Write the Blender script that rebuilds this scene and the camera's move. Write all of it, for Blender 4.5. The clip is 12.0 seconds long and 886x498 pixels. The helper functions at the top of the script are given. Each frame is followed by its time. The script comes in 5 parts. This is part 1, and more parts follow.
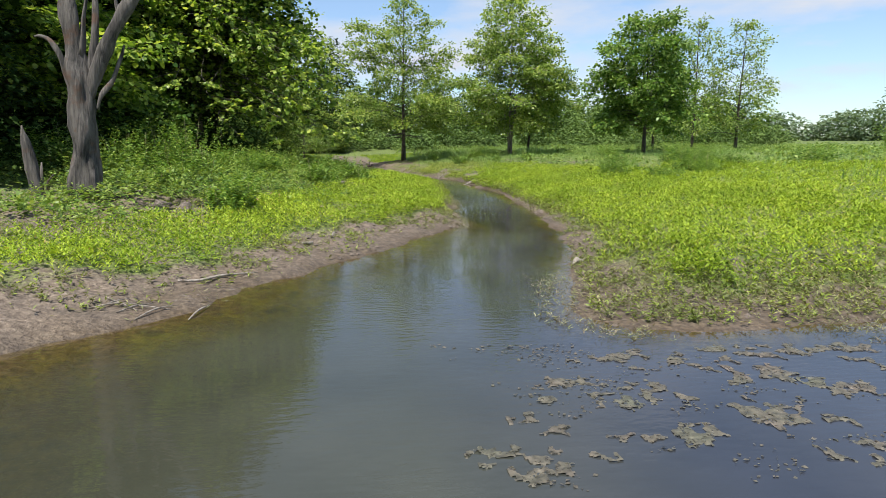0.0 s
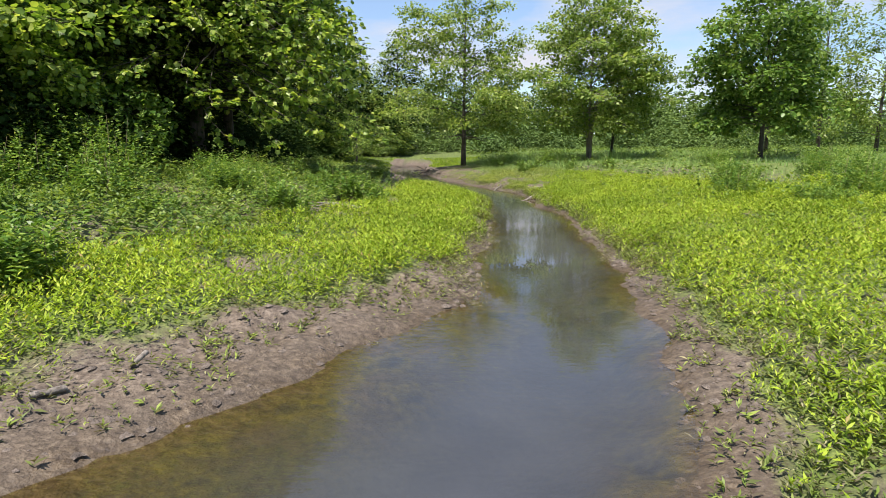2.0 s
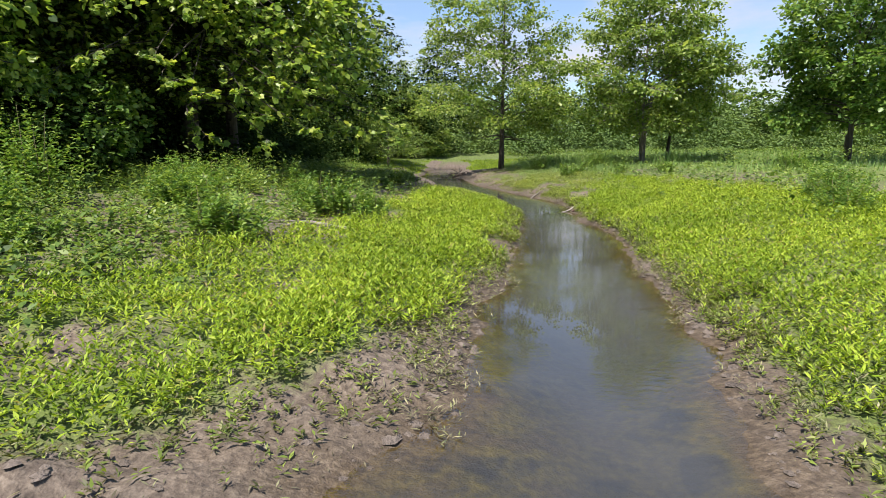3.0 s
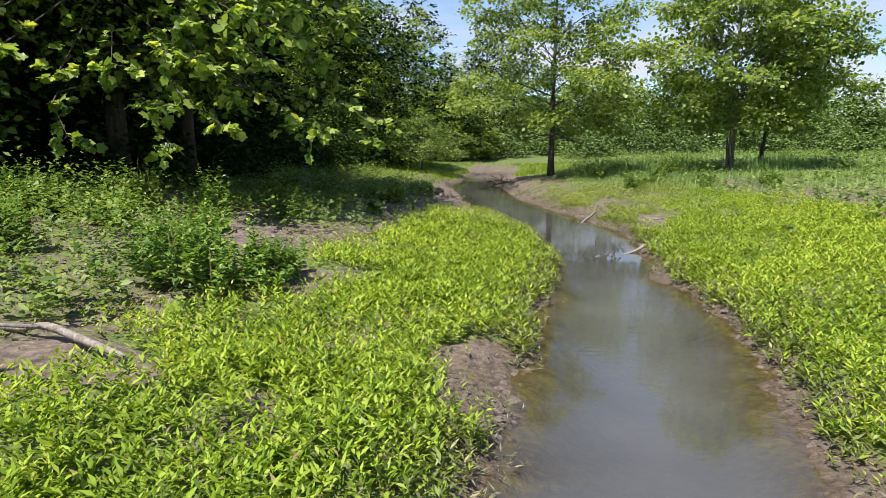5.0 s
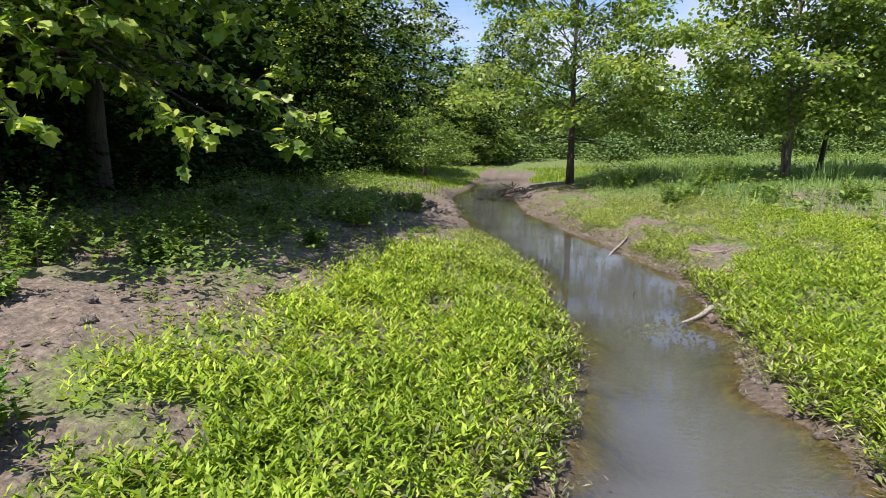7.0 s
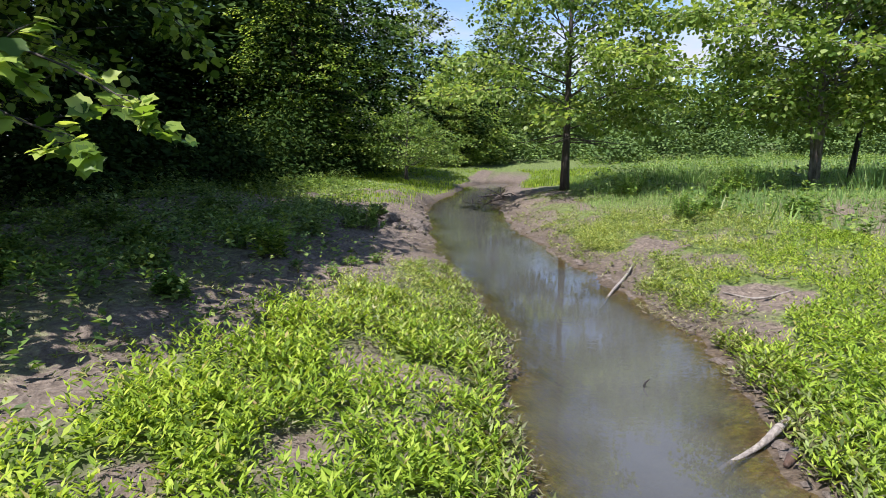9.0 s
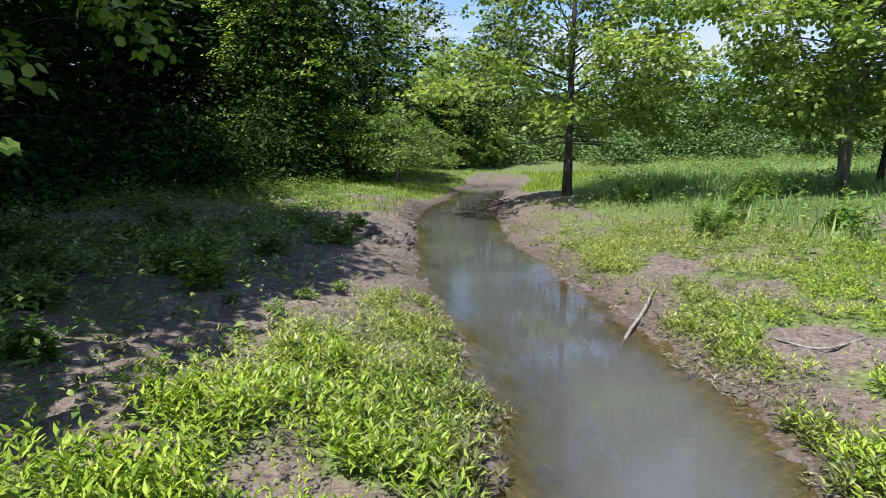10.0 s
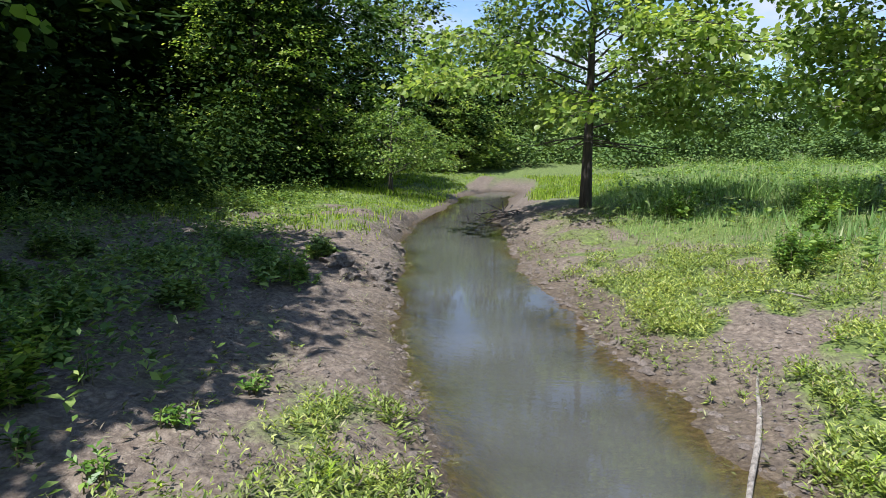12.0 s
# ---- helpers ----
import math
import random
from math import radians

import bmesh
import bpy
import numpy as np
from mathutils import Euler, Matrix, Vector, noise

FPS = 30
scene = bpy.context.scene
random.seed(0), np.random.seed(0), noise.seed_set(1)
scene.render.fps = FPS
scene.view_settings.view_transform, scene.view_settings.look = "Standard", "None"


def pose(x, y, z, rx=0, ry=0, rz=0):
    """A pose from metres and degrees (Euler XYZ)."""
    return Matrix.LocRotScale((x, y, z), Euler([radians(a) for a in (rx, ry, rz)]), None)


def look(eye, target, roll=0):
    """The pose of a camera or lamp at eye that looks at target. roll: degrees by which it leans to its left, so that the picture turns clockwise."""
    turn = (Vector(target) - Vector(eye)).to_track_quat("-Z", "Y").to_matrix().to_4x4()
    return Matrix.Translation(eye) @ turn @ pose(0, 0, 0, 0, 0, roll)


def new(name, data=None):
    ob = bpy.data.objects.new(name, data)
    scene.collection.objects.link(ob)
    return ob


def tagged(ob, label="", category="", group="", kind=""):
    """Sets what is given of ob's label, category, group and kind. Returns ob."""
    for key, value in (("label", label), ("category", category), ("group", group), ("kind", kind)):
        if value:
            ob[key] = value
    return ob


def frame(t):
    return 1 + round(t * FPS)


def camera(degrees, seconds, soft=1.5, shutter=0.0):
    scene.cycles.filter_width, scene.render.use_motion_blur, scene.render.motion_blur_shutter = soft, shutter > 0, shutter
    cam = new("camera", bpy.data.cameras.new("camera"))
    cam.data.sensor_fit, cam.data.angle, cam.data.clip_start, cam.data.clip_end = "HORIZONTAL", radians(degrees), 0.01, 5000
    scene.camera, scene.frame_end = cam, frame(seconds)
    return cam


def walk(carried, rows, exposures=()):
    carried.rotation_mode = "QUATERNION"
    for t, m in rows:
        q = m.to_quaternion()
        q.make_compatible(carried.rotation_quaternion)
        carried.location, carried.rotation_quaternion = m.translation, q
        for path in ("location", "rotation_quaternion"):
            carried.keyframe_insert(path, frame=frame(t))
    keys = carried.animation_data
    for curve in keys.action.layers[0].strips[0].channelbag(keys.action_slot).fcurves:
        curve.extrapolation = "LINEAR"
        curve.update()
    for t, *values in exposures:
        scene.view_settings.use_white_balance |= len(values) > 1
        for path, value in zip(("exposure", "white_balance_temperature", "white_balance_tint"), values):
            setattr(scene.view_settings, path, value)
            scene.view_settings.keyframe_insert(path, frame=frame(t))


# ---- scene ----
cam = camera(72.0, 12.0, soft=0.22, shutter=0.03)
METRES, EYE, TILT, LEAN, TURN = 30.77, 1.95, 0.1, 3.0, -8.9
ROWS = [
    (0.0, 0.0, 0.0, 0.0, 0.56, -9.91, -3.19),
    (0.5, 0.0083, 0.0468, 0.0004, 2.02, -9.98, -3.19),
    (1.0, 0.0177, 0.1009, 0.0017, 3.74, -10.05, -3.19),
    (1.5, 0.027, 0.1603, 0.0032, 5.88, -10.13, -3.19),
    (2.0, 0.0338, 0.2215, 0.0045, 8.2, -10.21, -3.16),
    (2.5, 0.038, 0.2815, 0.0045, 10.62, -10.29, -3.12),
    (3.0, 0.0397, 0.3404, 0.0043, 12.56, -10.34, -3.08),
    (5.0, 0.032, 0.5559, 0.007, 18.15, -10.61, -3.02),
    (5.5, 0.0281, 0.6002, 0.0072, 19.29, -10.61, -2.98),
    (6.0, 0.0228, 0.6395, 0.0079, 19.85, -10.6, -3.0),
    (6.5, 0.0169, 0.673, 0.0079, 19.98, -10.56, -2.98),
    (7.0, 0.0128, 0.7026, 0.008, 20.02, -10.54, -2.97),
    (7.5, 0.0108, 0.7307, 0.0085, 20.06, -10.53, -2.98),
    (9.5, -0.0003, 0.8495, 0.0097, 20.18, -10.6, -3.02),
    (10.0, -0.0081, 0.8814, 0.0103, 20.22, -10.57, -3.01),
    (10.5, -0.0168, 0.9119, 0.0109, 20.24, -10.55, -3.03),
    (11.0, -0.0254, 0.9404, 0.0111, 20.27, -10.53, -3.08),
    (11.5, -0.0336, 0.9663, 0.0107, 20.31, -10.51, -3.05),
    (12.0, -0.0413, 0.9889, 0.0104, 20.38, -10.5, -3.01),
]
walk(cam, [(t, pose(0, 0, EYE, TILT, LEAN, TURN) @ pose(METRES * x, METRES * y, METRES * z, 90 + pitch, roll, yaw)) for t, x, y, z, yaw, pitch, roll in ROWS], [(0.0, 0.76, 6480, 12), (1.5, 0.80, 6600, 15), (3.0, 0.82, 6500, 16), (7.5, 0.86, 6270, 20), (9.5, 0.89, 5980, 19), (12.0, 0.88, 5880, 14)])

# ---- world, sun and exposure ----
SUN_TO = Vector((-0.28, -0.40, 1.0)).normalized()
SUN_EL = math.asin(SUN_TO.z)
SUN_AZ = math.atan2(SUN_TO.x, SUN_TO.y)

world = bpy.data.worlds.new("sky")
scene.world = world
world.use_nodes = True
wn, wl = world.node_tree.nodes, world.node_tree.links
wn.clear()
w_out = wn.new("ShaderNodeOutputWorld")
w_bg = wn.new("ShaderNodeBackground")
w_sky = wn.new("ShaderNodeTexSky")
w_sky.sky_type = "NISHITA"
w_sky.sun_disc = False
w_sky.sun_elevation = SUN_EL
w_sky.sun_rotation = SUN_AZ
w_sky.dust_density = 0.25
w_sky.air_density = 1.0
w_bg.inputs["Strength"].default_value = 0.107
w_co = wn.new("ShaderNodeTexCoord")
w_map = wn.new("ShaderNodeMapping")
w_map.inputs["Scale"].default_value = (1.0, 1.0, 3.4)
w_map.inputs["Location"].default_value = (2.6, 1.3, 0.1)
w_noise = wn.new("ShaderNodeTexNoise")
w_noise.inputs["Scale"].default_value = 3.0
w_noise.inputs["Detail"].default_value = 7.0
w_noise.inputs["Roughness"].default_value = 0.55
w_ramp = wn.new("ShaderNodeValToRGB")
w_ramp.color_ramp.elements[0].position = 0.49
w_ramp.color_ramp.elements[1].position = 0.66
w_mix = wn.new("ShaderNodeMixRGB")
w_mix.inputs["Color2"].default_value = (4.1, 4.35, 4.75, 1.0)
wl.new(w_co.outputs["Generated"], w_map.inputs["Vector"])
wl.new(w_map.outputs["Vector"], w_noise.inputs["Vector"])
wl.new(w_noise.outputs["Fac"], w_ramp.inputs["Fac"])
w_sep = wn.new("ShaderNodeSeparateXYZ")
w_high = wn.new("ShaderNodeMapRange")
w_high.inputs["From Min"].default_value = 0.15
w_high.inputs["From Max"].default_value = 0.50
w_high.inputs["To Min"].default_value = 1.0
w_high.inputs["To Max"].default_value = 0.25
w_fade = wn.new("ShaderNodeMath")
w_fade.operation = "MULTIPLY"
wl.new(w_co.outputs["Generated"], w_sep.inputs[0])
wl.new(w_sep.outputs["Z"], w_high.inputs["Value"])
wl.new(w_ramp.outputs["Color"], w_fade.inputs[0])
wl.new(w_high.outputs["Result"], w_fade.inputs[1])
wl.new(w_fade.outputs[0], w_mix.inputs["Fac"])
w_low = wn.new("ShaderNodeMapRange")
w_low.inputs["From Min"].default_value = 0.0
w_low.inputs["From Max"].default_value = 0.35
w_haze = wn.new("ShaderNodeMixRGB")
w_haze.inputs["Color1"].default_value = (0.66, 0.76, 0.88, 1.0)
w_haze.inputs["Color2"].default_value = (1.0, 1.0, 1.0, 1.0)
w_air = wn.new("ShaderNodeMixRGB")
w_air.blend_type = "MULTIPLY"
w_air.inputs["Fac"].default_value = 1.0
wl.new(w_sep.outputs["Z"], w_low.inputs["Value"])
wl.new(w_low.outputs["Result"], w_haze.inputs["Fac"])
wl.new(w_sky.outputs["Color"], w_air.inputs["Color1"])
wl.new(w_haze.outputs["Color"], w_air.inputs["Color2"])
wl.new(w_air.outputs["Color"], w_mix.inputs["Color1"])
wl.new(w_mix.outputs["Color"], w_bg.inputs["Color"])
wl.new(w_bg.outputs["Background"], w_out.inputs["Surface"])

sun_data = bpy.data.lights.new("sun", "SUN")
sun_data.energy = 5.0
sun_data.angle = radians(0.53)
sun_data.color = (1.0, 0.95, 0.87)
sun = new("sun", sun_data)
sun.matrix_world = look(SUN_TO * 50, (0, 0, 0))


# ---- materials ----
def material(name):
    m = bpy.data.materials.new(name)
    m.use_nodes = True
    t = m.node_tree
    t.nodes.clear()
    out = t.nodes.new("ShaderNodeOutputMaterial")
    return m, t.nodes, t.links, out


def node(nodes, kind, **settings):
    n = nodes.new(kind)
    for key, value in settings.items():
        n.inputs[key.replace("_", " ")].default_value = value
    return n


def ramp(nodes, links, fac, stops):
    r = nodes.new("ShaderNodeValToRGB")
    el = r.color_ramp.elements
    el[0].position, el[0].color = stops[0][0], (*stops[0][1], 1)
    el[1].position, el[1].color = stops[-1][0], (*stops[-1][1], 1)
    for pos, col in stops[1:-1]:
        e = el.new(pos)
        e.color = (*col, 1)
    links.new(fac, r.inputs["Fac"])
    return r.outputs["Color"]


def mixed(nodes, links, fac, a, b, mode="MIX"):
    m = nodes.new("ShaderNodeMixRGB")
    m.blend_type = mode
    for value, socket in ((fac, "Fac"), (a, "Color1"), (b, "Color2")):
        if isinstance(value, (float, int)):
            m.inputs[socket].default_value = value
        elif isinstance(value, tuple):
            m.inputs[socket].default_value = (*value, 1)
        else:
            links.new(value, m.inputs[socket])
    return m.outputs["Color"]


def noise_at(nodes, links, scale, detail=4.0, rough=0.55, coords="Object"):
    c = nodes.new("ShaderNodeTexCoord")
    n = node(nodes, "ShaderNodeTexNoise", Scale=scale, Detail=detail, Roughness=rough)
    links.new(c.outputs[coords], n.inputs["Vector"])
    return n.outputs["Fac"]


def maths(nodes, links, op, a, b=0.0, clamp=False):
    n = nodes.new("ShaderNodeMath")
    n.operation, n.use_clamp = op, clamp
    for i, v in enumerate((a, b)):
        if isinstance(v, (float, int)):
            n.inputs[i].default_value = v
        else:
            links.new(v, n.inputs[i])
    return n.outputs["Value"]


def leaf_material(name, colours, glow=0.45, patch=0.35, rough=0.42, spec=0.28):
    """Thin leaves: gloss on top, light through the blade, colour by leaf and by patch."""
    m, n, l, out = material(name)
    geo = n.new("ShaderNodeNewGeometry")
    base = ramp(n, l, geo.outputs["Random Per Island"], colours)
    spread = noise_at(n, l, patch, 3.0)
    tone = ramp(n, l, spread, [(0.3, (0.72, 0.78, 0.7)), (0.7, (1.18, 1.12, 1.0))])
    col = mixed(n, l, 1.0, base, tone, "MULTIPLY")
    p = node(n, "ShaderNodeBsdfPrincipled", Roughness=rough)
    p.inputs["Specular IOR Level"].default_value = spec
    tr = n.new("ShaderNodeBsdfTranslucent")
    warm = mixed(n, l, 1.0, col, (1.25, 1.2, 0.55), "MULTIPLY")
    l.new(col, p.inputs["Base Color"])
    l.new(warm, tr.inputs["Color"])
    mix = n.new("ShaderNodeMixShader")
    mix.inputs["Fac"].default_value = glow
    l.new(p.outputs[0], mix.inputs[1])
    l.new(tr.outputs[0], mix.inputs[2])
    l.new(mix.outputs[0], out.inputs["Surface"])
    return m


LIME = leaf_material("smartweed_leaf", [(0.0, (0.060, 0.10, 0.020)), (0.3, (0.175, 0.285, 0.028)), (0.65, (0.32, 0.45, 0.046)), (0.95, (0.43, 0.53, 0.090)), (1.0, (0.38, 0.29, 0.15))], 0.36, 0.5, 0.6, 0.12)
WITHER = leaf_material("withered_leaf", [(0.0, (0.10, 0.085, 0.055)), (0.45, (0.20, 0.18, 0.135)), (0.75, (0.16, 0.20, 0.075)), (1.0, (0.36, 0.34, 0.21))], 0.2, 0.8, 0.7)
MUTED = leaf_material("bank_weed_leaf", [(0.0, (0.06, 0.10, 0.025)), (0.35, (0.19, 0.26, 0.055)), (0.75, (0.34, 0.41, 0.09)), (0.95, (0.47, 0.50, 0.19)), (1.0, (0.38, 0.33, 0.21))], 0.33, 0.7, 0.5)
FRINGE = leaf_material("fringe_leaf", [(0.0, (0.11, 0.09, 0.06)), (0.3, (0.11, 0.13, 0.045)), (0.65, (0.17, 0.24, 0.05)), (0.92, (0.29, 0.37, 0.085)), (1.0, (0.36, 0.33, 0.22))], 0.3, 0.9, 0.5)
# Paler, bluer leaves for the horizon: distance haze put into the colour.
HAZELEAF = leaf_material("haze_tinted_leaf", [(0.0, (0.09, 0.14, 0.09)), (0.5, (0.13, 0.19, 0.12)), (1.0, (0.17, 0.24, 0.14))], 0.35, 0.03, 0.9)
# Very dark leaves: woodland shade is put into the colour.
SHADELEAF = leaf_material("shaded_wood_leaf", [(0.0, (0.012, 0.030, 0.008)), (0.6, (0.026, 0.052, 0.013)), (1.0, (0.05, 0.085, 0.02))], 0.15, 0.2, 0.9, 0.04)
SYCAMORE = leaf_material("sycamore_leaf", [(0.0, (0.08, 0.15, 0.03)), (0.5, (0.22, 0.33, 0.075)), (1.0, (0.40, 0.48, 0.18))], 0.52, 0.25, 0.36)
MAPLE = leaf_material("dark_tree_leaf", [(0.0, (0.05, 0.12, 0.02)), (0.5, (0.145, 0.26, 0.05)), (1.0, (0.30, 0.41, 0.12))], 0.42, 0.2, 0.38)
WOODLEAF = leaf_material("wood_edge_leaf", [(0.0, (0.04, 0.10, 0.015)), (0.5, (0.20, 0.32, 0.05)), (1.0, (0.46, 0.55, 0.15))], 0.52, 0.25, 0.38)
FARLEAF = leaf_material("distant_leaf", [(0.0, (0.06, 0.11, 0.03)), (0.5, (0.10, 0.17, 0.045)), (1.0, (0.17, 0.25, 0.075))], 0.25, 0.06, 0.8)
WEED = leaf_material("weed_leaf", [(0.0, (0.055, 0.11, 0.025)), (0.5, (0.15, 0.25, 0.055)), (1.0, (0.31, 0.40, 0.12))], 0.4, 0.5)
BUSHLEAF = leaf_material("bush_leaf", [(0.0, (0.06, 0.14, 0.025)), (0.6, (0.15, 0.27, 0.05)), (1.0, (0.32, 0.43, 0.11))], 0.35, 0.8)
GRASS = leaf_material("meadow_blade", [(0.0, (0.13, 0.24, 0.07)), (0.5, (0.26, 0.41, 0.13)), (0.85, (0.37, 0.49, 0.19)), (1.0, (0.46, 0.46, 0.28))], 0.35, 0.15, 0.55)


def bark_material(name, dark, light, scale=6.0, strips=1.0, bare=None):
    m, n, l, out = material(name)
    c = n.new("ShaderNodeTexCoord")
    mp = n.new("ShaderNodeMapping")
    mp.inputs["Scale"].default_value = (1.0, 1.0, 0.14 * strips)
    l.new(c.outputs["Object"], mp.inputs["Vector"])
    g = node(n, "ShaderNodeTexNoise", Scale=scale * 2.2, Detail=8.0, Roughness=0.65)
    l.new(mp.outputs[0], g.inputs["Vector"])
    big = noise_at(n, l, 1.3, 3.0)
    f = maths(n, l, "ADD", maths(n, l, "MULTIPLY", g.outputs["Fac"], 0.7), maths(n, l, "MULTIPLY", big, 0.3))
    col = ramp(n, l, f, [(0.36, dark), (0.62, light)])
    if bare:
        # patches where the bark has gone
        worn = noise_at(n, l, 2.3, 4.0, 0.6)
        col = mixed(n, l, maths(n, l, "MULTIPLY", maths(n, l, "SUBTRACT", worn, 0.55, True), 9.0, True), col, mixed(n, l, g.outputs["Fac"], (0.05, 0.03, 0.02), bare))
    p = node(n, "ShaderNodeBsdfPrincipled", Roughness=0.85)
    bump = node(n, "ShaderNodeBump", Strength=1.0, Distance=0.05)
    l.new(g.outputs["Fac"], bump.inputs["Height"])
    l.new(bump.outputs[0], p.inputs["Normal"])
    l.new(col, p.inputs["Base Color"])
    l.new(p.outputs[0], out.inputs["Surface"])
    return m


BARK = bark_material("brown_bark", (0.02, 0.016, 0.012), (0.095, 0.078, 0.06))
PALEBARK = bark_material("pale_bark", (0.07, 0.058, 0.045), (0.27, 0.24, 0.19), 3.0, 3.0)
DEADWOOD = bark_material("dead_wood", (0.009, 0.008, 0.007), (0.135, 0.122, 0.105), 7.0, 0.7, (0.125, 0.072, 0.047))
DRIFT = bark_material("driftwood", (0.12, 0.10, 0.08), (0.40, 0.36, 0.30), 9.0)
CLOD = bark_material("dry_earth", (0.05, 0.039, 0.030), (0.22, 0.185, 0.148), 7.0, 7.0)
CRUMB = bark_material("mud_crumb", (0.06, 0.047, 0.036), (0.21, 0.172, 0.137), 9.0, 9.0)
STEM = bark_material("weed_stem", (0.10, 0.10, 0.04), (0.22, 0.19, 0.09), 12.0)


def ground_material():
    m, n, l, out = material("creek_ground")
    ve = n.new("ShaderNodeAttribute")
    ve.attribute_name = "cover"
    fine = noise_at(n, l, 14.0, 8.0, 0.7)
    mid = noise_at(n, l, 2.2, 5.0)
    big = noise_at(n, l, 0.35, 3.0)
    mud = ramp(n, l, fine, [(0.30, (0.048, 0.036, 0.026)), (0.5, (0.142, 0.115, 0.089)), (0.72, (0.265, 0.226, 0.18))])
    tint = ramp(n, l, mid, [(0.3, (0.72, 0.70, 0.68)), (0.68, (1.12, 1.08, 1.02))])
    mud = mixed(n, l, 1.0, mud, tint, "MULTIPLY")
    clot = noise_at(n, l, 7.5, 3.0, 0.6)
    mud = mixed(n, l, maths(n, l, "MULTIPLY", maths(n, l, "SUBTRACT", clot, 0.56, True), 4.0, True), mud, (0.075, 0.056, 0.040))
    # cracked crust
    c = n.new("ShaderNodeTexCoord")
    vor = node(n, "ShaderNodeTexVoronoi", Scale=7.0)
    vor.feature = "DISTANCE_TO_EDGE"
    l.new(c.outputs["Object"], vor.inputs["Vector"])
    crack = maths(n, l, "LESS_THAN", vor.outputs["Distance"], 0.035)
    crack = maths(n, l, "MULTIPLY", crack, maths(n, l, "GREATER_THAN", mid, 0.5))
    mud = mixed(n, l, maths(n, l, "MULTIPLY", crack, 0.5), mud, (0.09, 0.065, 0.045))
    # damp band along the water
    xyz = n.new("ShaderNodeSeparateXYZ")
    l.new(c.outputs["Object"], xyz.inputs[0])
    wet = maths(n, l, "SUBTRACT", 1.05, maths(n, l, "MULTIPLY", xyz.outputs["Z"], 5.5), True)
    wet = maths(n, l, "MULTIPLY", wet, maths(n, l, "ADD", 0.35, mid), True)
    damp = mixed(n, l, wet, mud, mixed(n, l, 1.0, mud, (0.52, 0.47, 0.36), "MULTIPLY"))
    # leaf litter and low green under the plants
    litter = ramp(n, l, fine, [(0.3, (0.040, 0.060, 0.013)), (0.52, (0.10, 0.14, 0.027)), (0.72, (0.20, 0.24, 0.06))])
    cover = maths(n, l, "ADD", ve.outputs["Fac"], maths(n, l, "MULTIPLY", maths(n, l, "SUBTRACT", fine, 0.5), 0.8))
    cover = maths(n, l, "SUBTRACT", maths(n, l, "MULTIPLY", cover, 2.1), 0.36, True)
    land = mixed(n, l, cover, damp, litter)
    # algae and silt on the bed
    silt = ramp(n, l, mid, [(0.34, (0.022, 0.019, 0.005)), (0.46, (0.12, 0.105, 0.010)), (0.55, (0.075, 0.060, 0.014)), (0.70, (0.11, 0.085, 0.048))])
    silt = mixed(n, l, 1.0, silt, ramp(n, l, fine, [(0.35, (0.45, 0.45, 0.45)), (0.65, (1.35, 1.3, 1.2))]), "MULTIPLY")
    under = maths(n, l, "MULTIPLY", maths(n, l, "SUBTRACT", 0.004, xyz.outputs["Z"]), 22.0, True)
    col = mixed(n, l, under, land, silt)
    p = n.new("ShaderNodeBsdfPrincipled")
    rough = maths(n, l, "SUBTRACT", 0.92, maths(n, l, "MULTIPLY", wet, 0.35))
    l.new(rough, p.inputs["Roughness"])
    l.new(col, p.inputs["Base Color"])
    h = maths(n, l, "ADD", maths(n, l, "MULTIPLY", fine, 0.45), maths(n, l, "MULTIPLY", crack, -0.3))
    h = maths(n, l, "ADD", h, maths(n, l, "MULTIPLY", mid, 1.5))
    h = maths(n, l, "SUBTRACT", h, maths(n, l, "MULTIPLY", clot, 1.4))
    bump = node(n, "ShaderNodeBump", Strength=0.9, Distance=0.045)
    l.new(h, bump.inputs["Height"])
    l.new(bump.outputs[0], p.inputs["Normal"])
    l.new(p.outputs[0], out.inputs["Surface"])
    return m


